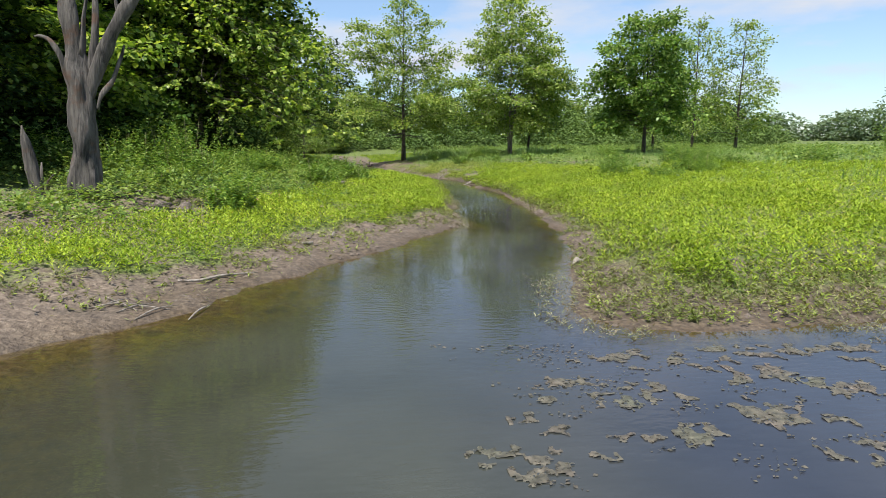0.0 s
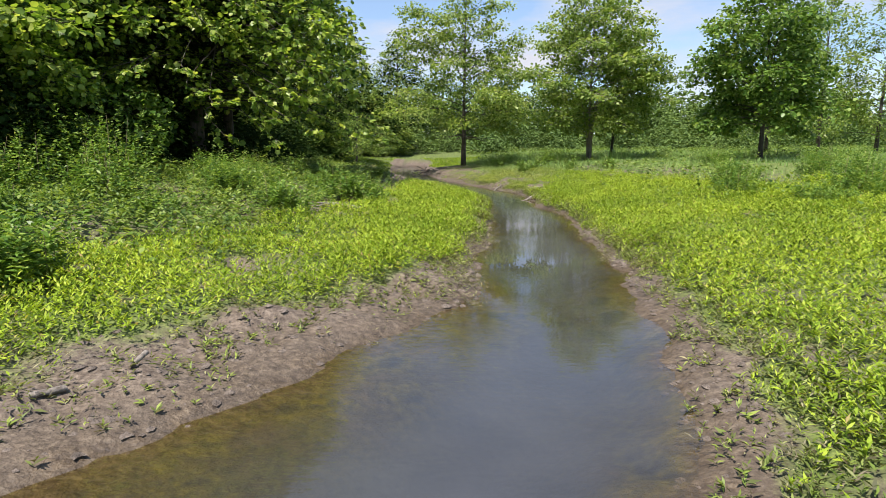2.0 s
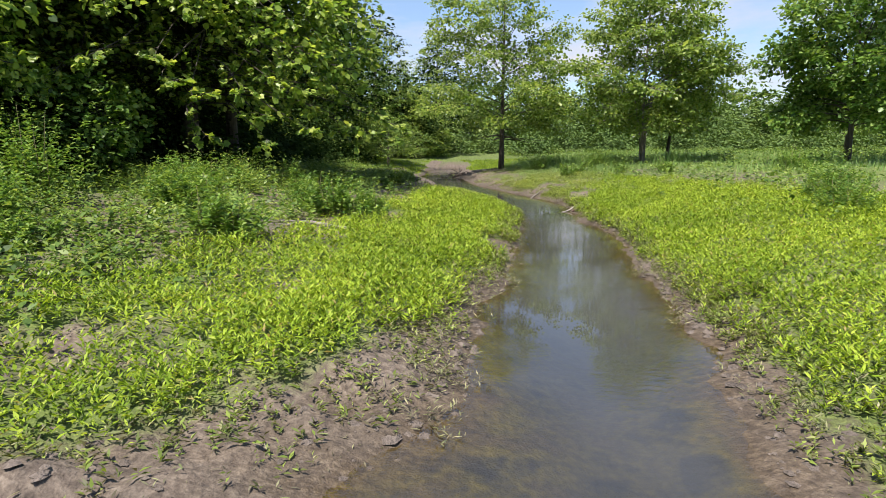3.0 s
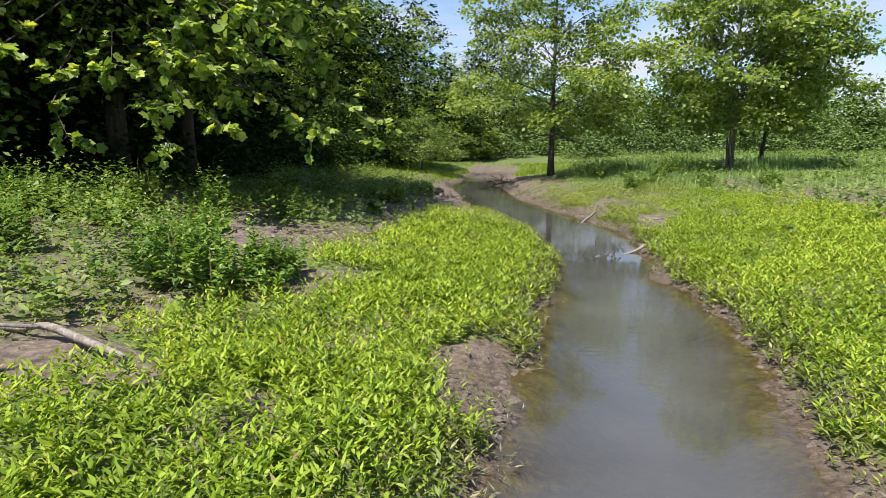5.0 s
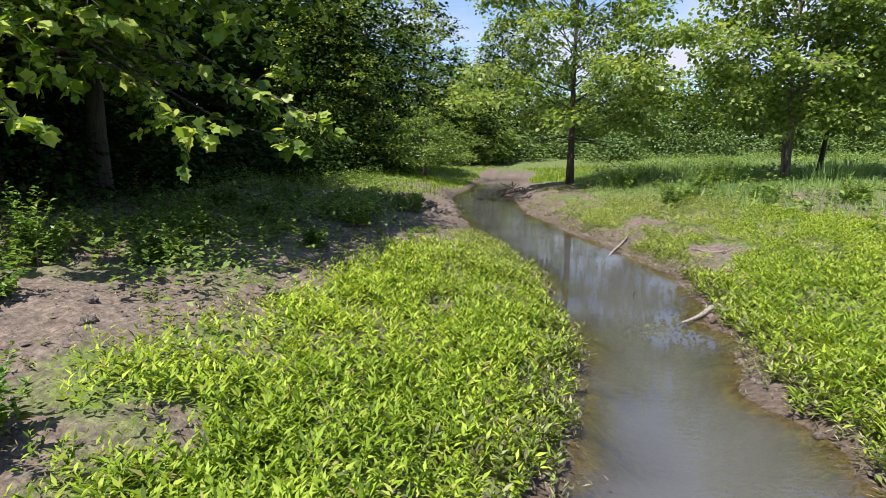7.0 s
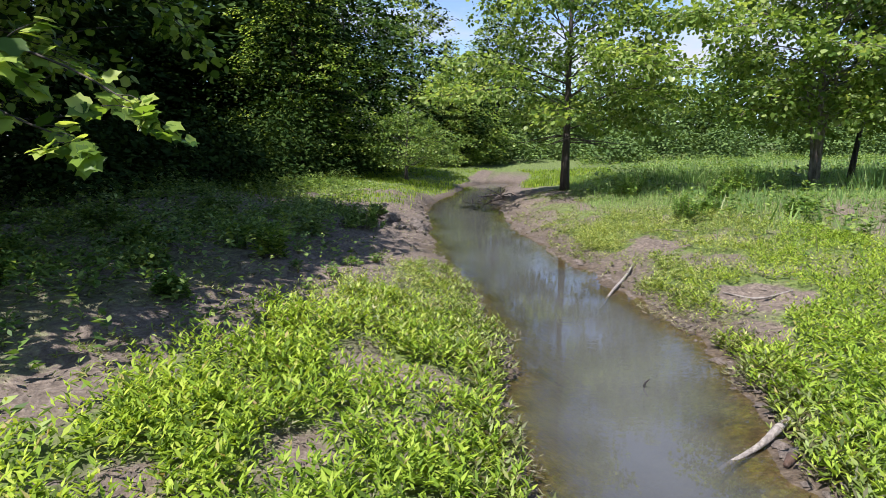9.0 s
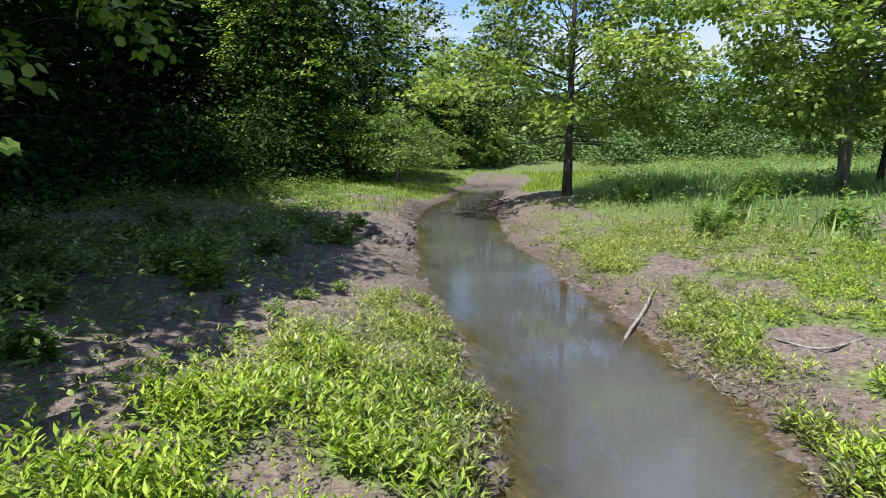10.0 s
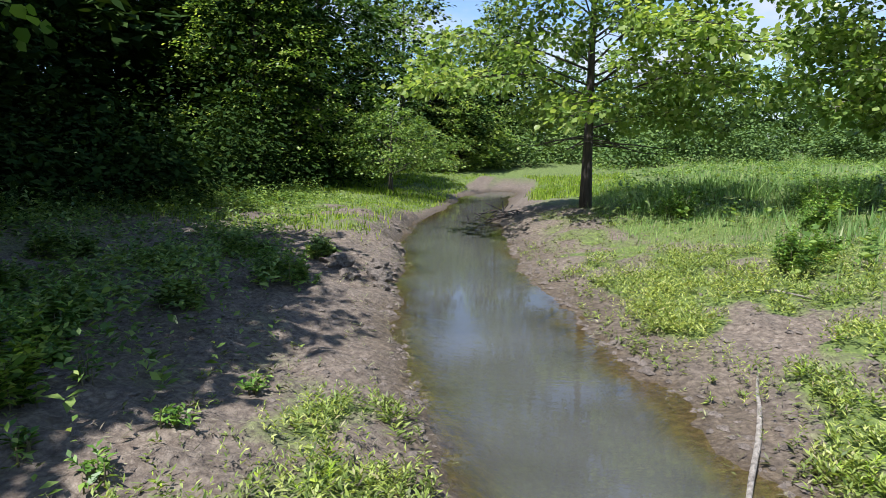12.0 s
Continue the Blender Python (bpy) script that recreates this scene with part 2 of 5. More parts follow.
def water_material():
    """Silty water: what lies under it fades with depth; the surface reflects."""
    m, n, l, out = material("silty_water")
    at = n.new("ShaderNodeAttribute")
    at.attribute_name = "depth"
    murk = maths(n, l, "SUBTRACT", 1.0, maths(n, l, "POWER", 0.006, at.outputs["Fac"]), True)
    cloud = noise_at(n, l, 0.45, 4.0)
    silt = ramp(n, l, cloud, [(0.3, (0.068, 0.069, 0.061)), (0.7, (0.102, 0.104, 0.094))])
    # Bluer pond body colour; the grey-blue stands in for reflected sky.
    clear = ramp(n, l, cloud, [(0.3, (0.026, 0.030, 0.038)), (0.7, (0.050, 0.055, 0.066))])
    where = n.new("ShaderNodeTexCoord")
    xyz = n.new("ShaderNodeSeparateXYZ")
    l.new(where.outputs["Object"], xyz.inputs[0])
    up = maths(n, l, "DIVIDE", maths(n, l, "SUBTRACT", xyz.outputs["Y"], 5.0), 16.0, True)
    stirred = ramp(n, l, cloud, [(0.3, (0.034, 0.037, 0.025)), (0.7, (0.055, 0.059, 0.043))])
    plume = maths(n, l, "DIVIDE", maths(n, l, "SUBTRACT", 2.3, xyz.outputs["X"]), 1.9, True)
    clear = mixed(n, l, plume, clear, stirred)
    silt = mixed(n, l, up, clear, silt)
    d = n.new("ShaderNodeBsdfDiffuse")
    l.new(silt, d.inputs["Color"])
    t = n.new("ShaderNodeBsdfTransparent")
    t.inputs["Color"].default_value = (0.92, 0.88, 0.72, 1)
    body = n.new("ShaderNodeMixShader")
    l.new(murk, body.inputs["Fac"])
    l.new(t.outputs[0], body.inputs[1])
    l.new(d.outputs[0], body.inputs[2])
    g = n.new("ShaderNodeBsdfGlossy")
    g.inputs["Roughness"].default_value = 0.012
    c = n.new("ShaderNodeTexCoord")
    mp = n.new("ShaderNodeMapping")
    mp.inputs["Scale"].default_value = (1.0, 2.8, 1.0)
    l.new(c.outputs["Object"], mp.inputs["Vector"])
    rip = node(n, "ShaderNodeTexNoise", Scale=5.5, Detail=2.5, Roughness=0.5)
    l.new(mp.outputs[0], rip.inputs["Vector"])
    calm = noise_at(n, l, 0.22, 2.0)
    calm = maths(n, l, "MULTIPLY", maths(n, l, "SUBTRACT", calm, 0.35, True), 2.0, True)
    bump = node(n, "ShaderNodeBump", Distance=0.010)
    l.new(maths(n, l, "MULTIPLY", calm, maths(n, l, "SUBTRACT", 1.0, maths(n, l, "MULTIPLY", up, 0.6))), bump.inputs["Strength"])
    l.new(rip.outputs["Fac"], bump.inputs["Height"])
    l.new(bump.outputs[0], g.inputs["Normal"])
    fr = node(n, "ShaderNodeFresnel", IOR=1.7)
    l.new(bump.outputs[0], fr.inputs["Normal"])
    mix = n.new("ShaderNodeMixShader")
    l.new(fr.outputs[0], mix.inputs["Fac"])
    l.new(body.outputs[0], mix.inputs[1])
    l.new(g.outputs[0], mix.inputs[2])
    l.new(mix.outputs[0], out.inputs["Surface"])
    return m


def algae_material():
    m, n, l, out = material("algae_mat")
    f = noise_at(n, l, 16.0, 7.0, 0.7)
    b = noise_at(n, l, 2.0, 3.0)
    col = ramp(n, l, f, [(0.3, (0.022, 0.022, 0.020)), (0.5, (0.085, 0.079, 0.064)), (0.72, (0.17, 0.155, 0.13))])
    tint = ramp(n, l, b, [(0.3, (0.90, 1.0, 0.82)), (0.7, (1.08, 0.95, 0.88))])
    col = mixed(n, l, 1.0, col, tint, "MULTIPLY")
    p = node(n, "ShaderNodeBsdfPrincipled", Roughness=0.6)
    bump = node(n, "ShaderNodeBump", Strength=0.8, Distance=0.02)
    l.new(f, bump.inputs["Height"])
    l.new(bump.outputs[0], p.inputs["Normal"])
    l.new(col, p.inputs["Base Color"])
    # thin slime lets the water through
    clear = n.new("ShaderNodeBsdfTransparent")
    film = n.new("ShaderNodeMixShader")
    gap = noise_at(n, l, 22.0, 3.0, 0.6)
    l.new(maths(n, l, "MULTIPLY", maths(n, l, "SUBTRACT", gap, 0.53, True), 6.0, True), film.inputs["Fac"])
    l.new(p.outputs[0], film.inputs[1])
    l.new(clear.outputs[0], film.inputs[2])
    l.new(film.outputs[0], out.inputs["Surface"])
    return m


GROUND, WATER, ALGAE = ground_material(), water_material(), algae_material()


# ---- mesh helpers ----
def bulk(name, verts, quads):
    """A mesh of quads from arrays."""
    me = bpy.data.meshes.new(name)
    verts, quads = np.asarray(verts, np.float32), np.asarray(quads, np.int32)
    me.vertices.add(len(verts))
    me.vertices.foreach_set("co", verts.ravel())
    me.loops.add(quads.size)
    me.loops.foreach_set("vertex_index", quads.ravel())
    me.polygons.add(len(quads))
    me.polygons.foreach_set("loop_start", np.arange(0, quads.size, 4, dtype=np.int32))
    me.update(calc_edges=True)
    return me


def part(name, me, material, parent=None, label=""):
    me.materials.append(material)
    ob = new(name, me)
    if parent is not None:
        ob.parent = parent
    return tagged(ob, label)


def unit(v):
    return v / np.maximum(np.linalg.norm(v, axis=-1, keepdims=True), 1e-9)


BLADE = (np.array([(-0.09, 0, 0), (0.09, 0, 0), (0.015, 1, -0.06), (-0.015, 1, -0.06)]), np.array([(0, 1, 2, 3)]))
LOBED = (np.array([(0, 0, 0), (0.62, 0.40, 0.06), (0.26, 0.60, 0.02), (0, 1, -0.08), (-0.26, 0.60, 0.02), (-0.62, 0.40, 0.06)]), np.array([(0, 1, 2, 3), (0, 3, 4, 5)]))
MAPLE_EDGE = [(0.30, -0.03, 0.02), (0.48, 0.18, 0.03), (0.42, 0.38, 0.05), (0.58, 0.60, 0.0), (0.34, 0.66, 0.03), (0.22, 0.76, 0.0)]
MAPLEAF = (np.array([(0, 0.42, -0.03), (0, 0, 0)] + MAPLE_EDGE + [(0, 1.0, -0.12)] + [(-a, b, c) for a, b, c in MAPLE_EDGE[::-1]]), np.array([(0, 1 + 2 * k, 2 + 2 * k, 1 + (2 + 2 * k) % 14) for k in range(7)]))
BROAD = (np.array([(0, 0, 0), (0.46, 0.26, 0.05), (0.40, 0.66, 0.03), (0, 1, -0.10), (-0.40, 0.66, 0.03), (-0.46, 0.26, 0.05)]), np.array([(0, 1, 2, 3), (0, 3, 4, 5)]))
LEAFY = (np.array([(0, 0, 0), (0.14, 0.42, 0.06), (0, 1, -0.10), (-0.14, 0.42, 0.06)]), np.array([(0, 1, 2, 3)]))
STRAW = (np.array([(0, 0, 0), (0.085, 0.44, 0.03), (0, 1, -0.04), (-0.085, 0.44, 0.03)]), np.array([(0, 1, 2, 3)]))
OVAL = (np.array([(0, 0, 0), (0.34, 0.5, 0.05), (0, 1, -0.06), (-0.34, 0.5, 0.05)]), np.array([(0, 1, 2, 3)]))


def leaves(place, axis, normal, size, shape):
    t, q = shape
    axis = unit(axis)
    side = unit(np.cross(axis, normal))
    up = np.cross(side, axis)
    s = size[:, None, None]
    v = place[:, None, :] + s * (t[None, :, 0:1] * side[:, None] + t[None, :, 1:2] * axis[:, None] + t[None, :, 2:3] * up[:, None])
    f = q[None] + (np.arange(len(place)) * len(t))[:, None, None]
    return v.reshape(-1, 3), f.reshape(-1, 4)


def gather(*bits):
    verts, quads, at = [], [], 0
    for v, q in bits:
        verts.append(v)
        quads.append(np.asarray(q) + at)
        at += len(v)
    return np.concatenate(verts), np.concatenate(quads)


def tube(path, radii, sides=7, rough=0.0, rng=None):
    """A tapered limb along a path, closed at its ends."""
    path, radii = np.asarray(path, float), np.asarray(radii, float)
    way = np.gradient(path, axis=0)
    way = unit(way)
    ref = np.where(np.abs(way[:, 2:3]) > 0.9, np.array([[1.0, 0, 0]]), np.array([[0, 0, 1.0]]))
    a = unit(np.cross(way, ref))
    for i in range(1, len(a)):
        if (a[i] * a[i - 1]).sum() < 0:
            a[i] = -a[i]
    b = np.cross(way, a)
    ang = np.linspace(0, 2 * np.pi, sides, endpoint=False)
    r = radii[:, None] * np.ones(sides)[None]
    if rng is not None and rough:
        r = r * (1 + rough * (rng.random(r.shape) - 0.5) + rough * 0.6 * np.sin(ang * 3 + rng.random() * 6)[None])
    ring = path[:, None] + r[:, :, None] * (np.cos(ang)[None, :, None] * a[:, None] + np.sin(ang)[None, :, None] * b[:, None])
    n = len(path)
    verts = np.concatenate([ring.reshape(-1, 3), path[:1], path[-1:]])
    quads = []
    for i in range(n - 1):
        for j in range(sides):
            k = (j + 1) % sides
            quads.append((i * sides + j, i * sides + k, (i + 1) * sides + k, (i + 1) * sides + j))
    for j in range(0, sides - 1, 2):
        quads.append((n * sides, (j + 2) % sides, j + 1, j))
        quads.append((n * sides + 1, (n - 1) * sides + j, (n - 1) * sides + j + 1, (n - 1) * sides + (j + 2) % sides))
    return verts, np.array(quads)


def smooth(me):
    me.polygons.foreach_set("use_smooth", np.ones(len(me.polygons), bool))
    return me


def curve(points, steps=6):
    """A smooth line through control points."""
    p = np.asarray(points, float)
    p = np.concatenate([2 * p[:1] - p[1:2], p, 2 * p[-1:] - p[-2:-1]])
    out = []
    for i in range(1, len(p) - 2):
        for s in np.linspace(0, 1, steps, endpoint=False):
            a, b, c, d = p[i - 1], p[i], p[i + 1], p[i + 2]
            out.append(0.5 * (2 * b + (c - a) * s + (2 * a - 5 * b + 4 * c - d) * s * s + (3 * b - a - 3 * c + d) * s ** 3))
    out.append(p[-2])
    return np.array(out)


def vnoise(x, y, scale, seed=0):
    """Smooth value noise, 0 to 1."""
    x, y = np.asarray(x) * scale, np.asarray(y) * scale
    xi, yi = np.floor(x).astype(np.int64), np.floor(y).astype(np.int64)
    fx, fy = x - xi, y - yi
    fx, fy = fx * fx * (3 - 2 * fx), fy * fy * (3 - 2 * fy)

    def h(i, j):
        k = (i * 374761393 + j * 668265263 + seed * 974634777) & 0x7FFFFFFF
        k = ((k ^ (k >> 13)) * 1274126177) & 0x7FFFFFFF
        return ((k ^ (k >> 16)) & 0xFFFF) / 65535.0
    top = h(xi, yi) * (1 - fx) + h(xi + 1, yi) * fx
    low = h(xi, yi + 1) * (1 - fx) + h(xi + 1, yi + 1) * fx
    return top * (1 - fy) + low * fy


# ---- plan of the creek ----
LEFT_BANK = [(-3.3, 5.9), (-2.35, 6.9), (-1.15, 8.9), (-0.3, 10.1), (0.65, 11.5), (1.2, 12.5), (1.9, 13.4), (2.65, 14.8), (2.85, 17.5), (3.3, 20.0),
             (3.5, 22.8), (3.65, 25.0), (3.92, 27.0), (3.9, 28.4), (3.6, 30.0), (3.3, 32.0), (2.7, 34.0), (2.05, 36.0), (1.3, 38.0), (0.5, 40.6),
             (-0.15, 43.3), (-0.75, 45.0), (-1.2, 48.6), (-1.3, 55.0), (-1.6, 62.0)]
RIGHT_BANK = [(0.5, 65.0), (0.9, 58.0), (1.05, 51.0), (1.5, 49.5), (2.1, 45.5), (2.75, 42.2), (3.45, 40.0), (3.95, 38.0), (4.5, 36.5), (5.1, 34.5),
              (5.6, 33.0), (5.78, 31.3), (5.75, 29.0), (5.65, 27.0), (5.92, 25.0), (5.85, 23.0), (5.5, 20.0), (5.3, 18.0), (5.15, 16.0), (4.9, 14.8),
              (4.7, 13.4), (4.2, 11.7), (3.68, 10.1), (3.3, 9.0), (2.95, 7.5), (2.65, 6.5), (3.1, 5.95), (4.5, 5.7), (6.0, 5.9)]
POND = [(12.0, 6.4), (24.0, 5.0), (38.0, -6.0), (30.0, -26.0), (0.0, -36.0), (-26.0, -22.0), (-20.0, -6.0), (-12.0, 0.2), (-6.2, 3.6)]
SHORE = curve(LEFT_BANK + RIGHT_BANK + POND + LEFT_BANK[:1], 5)


def shore_distance(x, y):
    """Distance to the water's edge: above 0 on land, below 0 in the water."""
    x, y = np.asarray(x, float).ravel(), np.asarray(y, float).ravel()
    best = np.full(len(x), 1e9)
    inside = np.zeros(len(x), bool)
    for (ax, ay), (bx, by) in zip(SHORE[:-1], SHORE[1:]):
        dx, dy = bx - ax, by - ay
        k = np.clip(((x - ax) * dx + (y - ay) * dy) / max(dx * dx + dy * dy, 1e-9), 0, 1)
        best = np.minimum(best, (x - ax - k * dx) ** 2 + (y - ay - k * dy) ** 2)
        if ay != by:
            cross = (ay > y) != (by > y)
            inside ^= cross & (x < (bx - ax) * (y - ay) / (by - ay) + ax)
    d = np.sqrt(best)
    return np.where(inside, -d, d)


def ground(x, y, sd=None):
    """The height of the ground."""
    x, y = np.asarray(x, float).ravel(), np.asarray(y, float).ravel()
    sd = shore_distance(x, y) if sd is None else sd
    land = np.maximum(sd, 0)
    sd = sd + (vnoise(x, y, 1.3, 3) - 0.5) * 0.30 + (vnoise(x, y, 3.7, 4) - 0.5) * 0.18
    wet, dry = np.minimum(sd, 0), np.maximum(sd, 0)
    z = 1.45 * (1 - np.exp(-dry / 9.5)) + 0.05 * (1 - np.exp(-dry / 0.12))
    z += 0.22 * np.exp(-((x + 1.5) / 2.2) ** 2 - ((y - 46.5) / 3.0) ** 2) * np.minimum(dry, 1)
    z += 0.25 * np.exp(-((x - 4.0) / 3.0) ** 2 - ((y - 50.0) / 3.5) ** 2) * np.minimum(dry / 1.5, 1)
    z += 0.30 * np.exp(-((x + 1.7) / 1.6) ** 2 - ((y - 48.0) / 2.6) ** 2) * (1 - np.exp(-dry / 0.14))
    z += 0.26 * np.exp(-((x + 0.8) / 1.7) ** 2 - ((y - 42.6) / 2.8) ** 2) * (1 - np.exp(-dry / 0.10))
    z += 0.06 * (1 - np.exp(-dry / 0.12)) * np.clip((y - 43) / 2, 0, 1) * np.clip((53 - y) / 3, 0, 1) * (x < 0.8) * np.exp(-dry / 3)
    z += 0.012 * np.maximum(np.hypot(x, y - 25) - 55, 0)
    lump = np.minimum(land * 1.5, 1)
    z += lump * ((vnoise(x, y, 0.5, 5) - 0.5) * 0.16 + (vnoise(x, y, 1.6, 6) - 0.5) * 0.09 + (vnoise(x, y, 4.1, 7) - 0.5) * 0.085 + np.clip(vnoise(x, y, 3.1, 8) - 0.6, 0, 1) * 0.16 * (y > 11) + (vnoise(x, y, 7.3, 9) - 0.5) * 0.05)
    lx = np.interp(y, [p[1] for p in LEFT_BANK], [p[0] for p in LEFT_BANK])
    shelf = np.clip((lx + 2.6 - x) / 1.2, 0, 1) * np.clip((17 - y) / 3, 0, 1) * (y > 3)
    z = np.where(z > 0, z * (1 - 0.6 * np.clip((8.8 - y) / 1.5, 0, 1) * np.clip((x - 2) / 0.5, 0, 1) * np.clip((2.2 - sd) / 1.2, 0, 1)), z)
    rx = np.interp(y, [p[1] for p in RIGHT_BANK[:15][::-1]], [p[0] for p in RIGHT_BANK[:15][::-1]])
    shelf = np.maximum(shelf, np.clip((x - rx + 0.5) / 0.3, 0, 1) * np.clip((y - 32) / 1.5, 0, 1) * np.clip((40 - y) / 2, 0, 1))
    wet = wet * (1 - 0.85 * np.exp(wet / (0.45 + 0.4 * shelf)))
    z += (0.65 - 0.30 * shelf) * (np.exp(wet / (0.95 + 0.9 * shelf)) - 1)
    return z


BARE = [(-0.1, 20.6, 1.25, 0.85), (-3.4, 13.0, 1.0, 0.5), (-0.4, 25.7, 0.8, 0.75), (6.9, 33.8, 0.8, 0.7), (5.9, 37.8, 0.7, 0.9), (3.1, 22.0, 0.5, 1.3), (6.2, 32.4, 0.7, 0.5)]


def cover_of(x, y, sd):
    """How thickly low plants stand, 0 to 1, and how much of that is bright smartweed."""
    n1, n2 = vnoise(x, y, 0.55, 11), vnoise(x, y, 1.7, 12)
    left = x < np.interp(y, [p[1] for p in LEFT_BANK], [p[0] for p in LEFT_BANK]) + 0.6
    beach = np.where(left, np.interp(y, [4, 8, 12, 15, 17, 22, 33, 35, 37.5, 41, 43], [1.3, 1.2, 1.2, 0.8, 0.3, 0.02, 0.02, 0.2, 1.0, 0.9, 0.2]),
                     np.interp(y, [6.6, 7.6, 9, 11, 15, 22, 30, 33, 37, 41, 48], [1.1, 0.8, 0.5, 0.42, 0.38, 0.12, 0.10, 0.2, 0.4, 0.6, 0.7]))
    start = np.clip((sd - beach * (0.55 + 0.8 * n1)) / (0.25 + 0.55 * np.minimum(beach, 1)), 0, 1)
    # left: strip along the bank, bare mud further in past the spit
    inner = np.where(left, np.clip((np.interp(y, [5, 12, 15, 18, 22, 26, 31, 34, 37], [4.2, 4.2, 4.4, 4.2, 3.6, 3.7, 3.6, 1.3, 0.5]) + 1.5 * (n1 - 0.5) - sd) / 0.8, 0, 1), 1)
    edge = np.interp(x, [3, 6, 9, 10.5, 12, 15, 20, 30], [40.5, 40.5, 39, 34, 29, 26, 22.5, 19]) + 3 * (n1 - 0.5)
    field = np.clip((edge - y) / 2.0, 0, 1)
    sparse = np.clip((y - 32) / 3, 0, 1) * np.clip((9.5 - x) / 2.5, 0, 1)
    right = np.maximum(field, sparse * np.clip((46 - y) / 4, 0, 1)) * (1 - 0.5 * sparse * (n2 < 0.42))
    lime = start * np.where(left, inner, right)
    patchy = np.clip((n2 - 0.30) * 3.2, 0, 1)
    n4 = vnoise(x, y, 4.2, 13)
    for bx, by, rx, ry in BARE:
        hole = np.clip((np.hypot((x - bx) / rx, (y - by) / ry) - 0.75 + 0.5 * (n2 - 0.5)) * 4, 0.04, 1)
        lime, start = lime * hole, start * hole
    lime = lime * (0.45 + 0.55 * patchy) * np.clip(0.6 + (n4 - 0.22) * 2.2, 0.3, 1)
    lime = lime * np.where(left & (y > 27.5), np.clip(0.35 + (vnoise(x, y, 1.9, 18) - 0.28) * 4, 0.3, 1), 1)
    thin = np.where(left, np.clip((y - 32.6) / 1.8, 0, 1), np.clip((y - 32) / 3, 0, 1) * np.clip((7.9 - x) / 1.4, 0.15, 1))
    lime = lime * (1 - thin * np.clip(1.0 - (vnoise(x, y, 2.6, 15) - np.where(left, 0.40, 0.14)) * 7, 0.05, 0.9))
    weedy = start * np.where(left, np.clip((n2 - 0.45) * 3, 0, 1) * 0.5, np.clip((n2 - 0.2) * 2.5, 0, 1) * 0.9)
    return lime, np.clip(weedy * (1 - lime), 0, 1), left


SCARS = [(-4.7, 45.6, 1.7, 0.8), (-2.5, 46.0, 1.3, 0.9), (-1.2, 44.6, 0.9, 0.7), (-3.4, 48.4, 1.0, 0.6)]


def turf_of(x, y, sd):
    """Short grass on both banks beyond the bend."""
    n = vnoise(x, y, 0.6, 14)
    left = np.asarray(x) < 0.5
    sd = np.where(left | (np.asarray(y) > 56), sd, sd - 1.6)
    t = np.clip((sd - np.where(left, 0.08, 0.35) - np.where(left, 0.3, 0.6) * n) / 0.6, 0, 1) * np.clip((y - 42.5) / 2.5, 0, 1) * np.clip(0.45 + n, 0, 1) * (np.hypot(x + 0.2, (y - 66) * 0.5) > 2.1)
    for bx, by, rx, ry in SCARS:
        t = t * np.clip((np.hypot((x - bx) / rx, (y - by) / ry) - 0.7 + 0.6 * (vnoise(x, y, 2.1, 17) - 0.5)) * 3, 0.06, 1)
    return t


# ---- ground and water ----
def spaced(lo, hi, step, far, grow=1.13):
    mid = list(np.arange(lo, hi + step / 2, step))
    up, down, s = [mid[-1]], [mid[0]], step
    while up[-1] < far[1] or down[-1] > far[0]:
        s *= grow
        if up[-1] < far[1]:
            up.append(up[-1] + s)
        if down[-1] > far[0]:
            down.append(down[-1] - s)
    return np.array(down[:0:-1] + mid + up[1:])


GX, GY = spaced(-6.0, 10.0, 0.115, (-1400, 1400), 1.16), spaced(3.0, 50.0, 0.115, (-1400, 1600), 1.16)
MX, MY = np.meshgrid(GX, GY)
fx, fy = MX.ravel(), MY.ravel()
SD = shore_distance(fx, fy)
gz = ground(fx, fy, SD)
nx, ny = len(GX), len(GY)
ii, jj = np.meshgrid(np.arange(nx - 1), np.arange(ny - 1))
corner = (jj * nx + ii).ravel()
gq = np.stack([corner, corner + 1, corner + nx + 1, corner + nx], -1)
g_me = smooth(bulk("ground", np.stack([fx, fy, gz], -1), gq))
lime_c, weed_c, _ = cover_of(fx, fy, SD)
far_green = np.maximum(np.clip((SD - 6) / 6, 0, 1), turf_of(fx, fy, SD))
far_green = np.where((fx < 0) & (fy >= 27) & (fy < 41), 0.35 * np.clip((SD - 2.4) / 1.5, 0, 1) * np.clip((vnoise(fx, fy, 1.2, 19) - 0.3) * 4, 0, 1), far_green)
far_green = np.maximum(far_green, 0.4 * np.clip((SD - 3.4) / 1.0, 0, 1) * (fx < 1) * (fy < 25) * (fy > 9) * np.clip((vnoise(fx, fy, 0.8, 16) - 0.3) * 5, 0, 1))
g_me.attributes.new("cover", "FLOAT", "POINT").data.foreach_set("value", np.clip(np.maximum(lime_c + 0.5 * weed_c, far_green), 0, 1).astype(np.float32))
tagged(part("ground", g_me, GROUND), "brown creek mud rising to green meadow and woodland floor", "ground", kind="structure")

keep = (SD[gq] < 0.5).any(1) & (fx[gq] > -60).all(1) & (fx[gq] < 60).all(1) & (fy[gq] > -60).all(1) & (fy[gq] < 70).all(1)
used, wq = np.unique(gq[keep], return_inverse=True)
w_me = smooth(bulk("water", np.stack([fx[used], fy[used], np.zeros(len(used))], -1), wq.reshape(-1, 4)))
w_me.attributes.new("depth", "FLOAT", "POINT").data.foreach_set("value", np.maximum(-gz[used], 0).astype(np.float32))
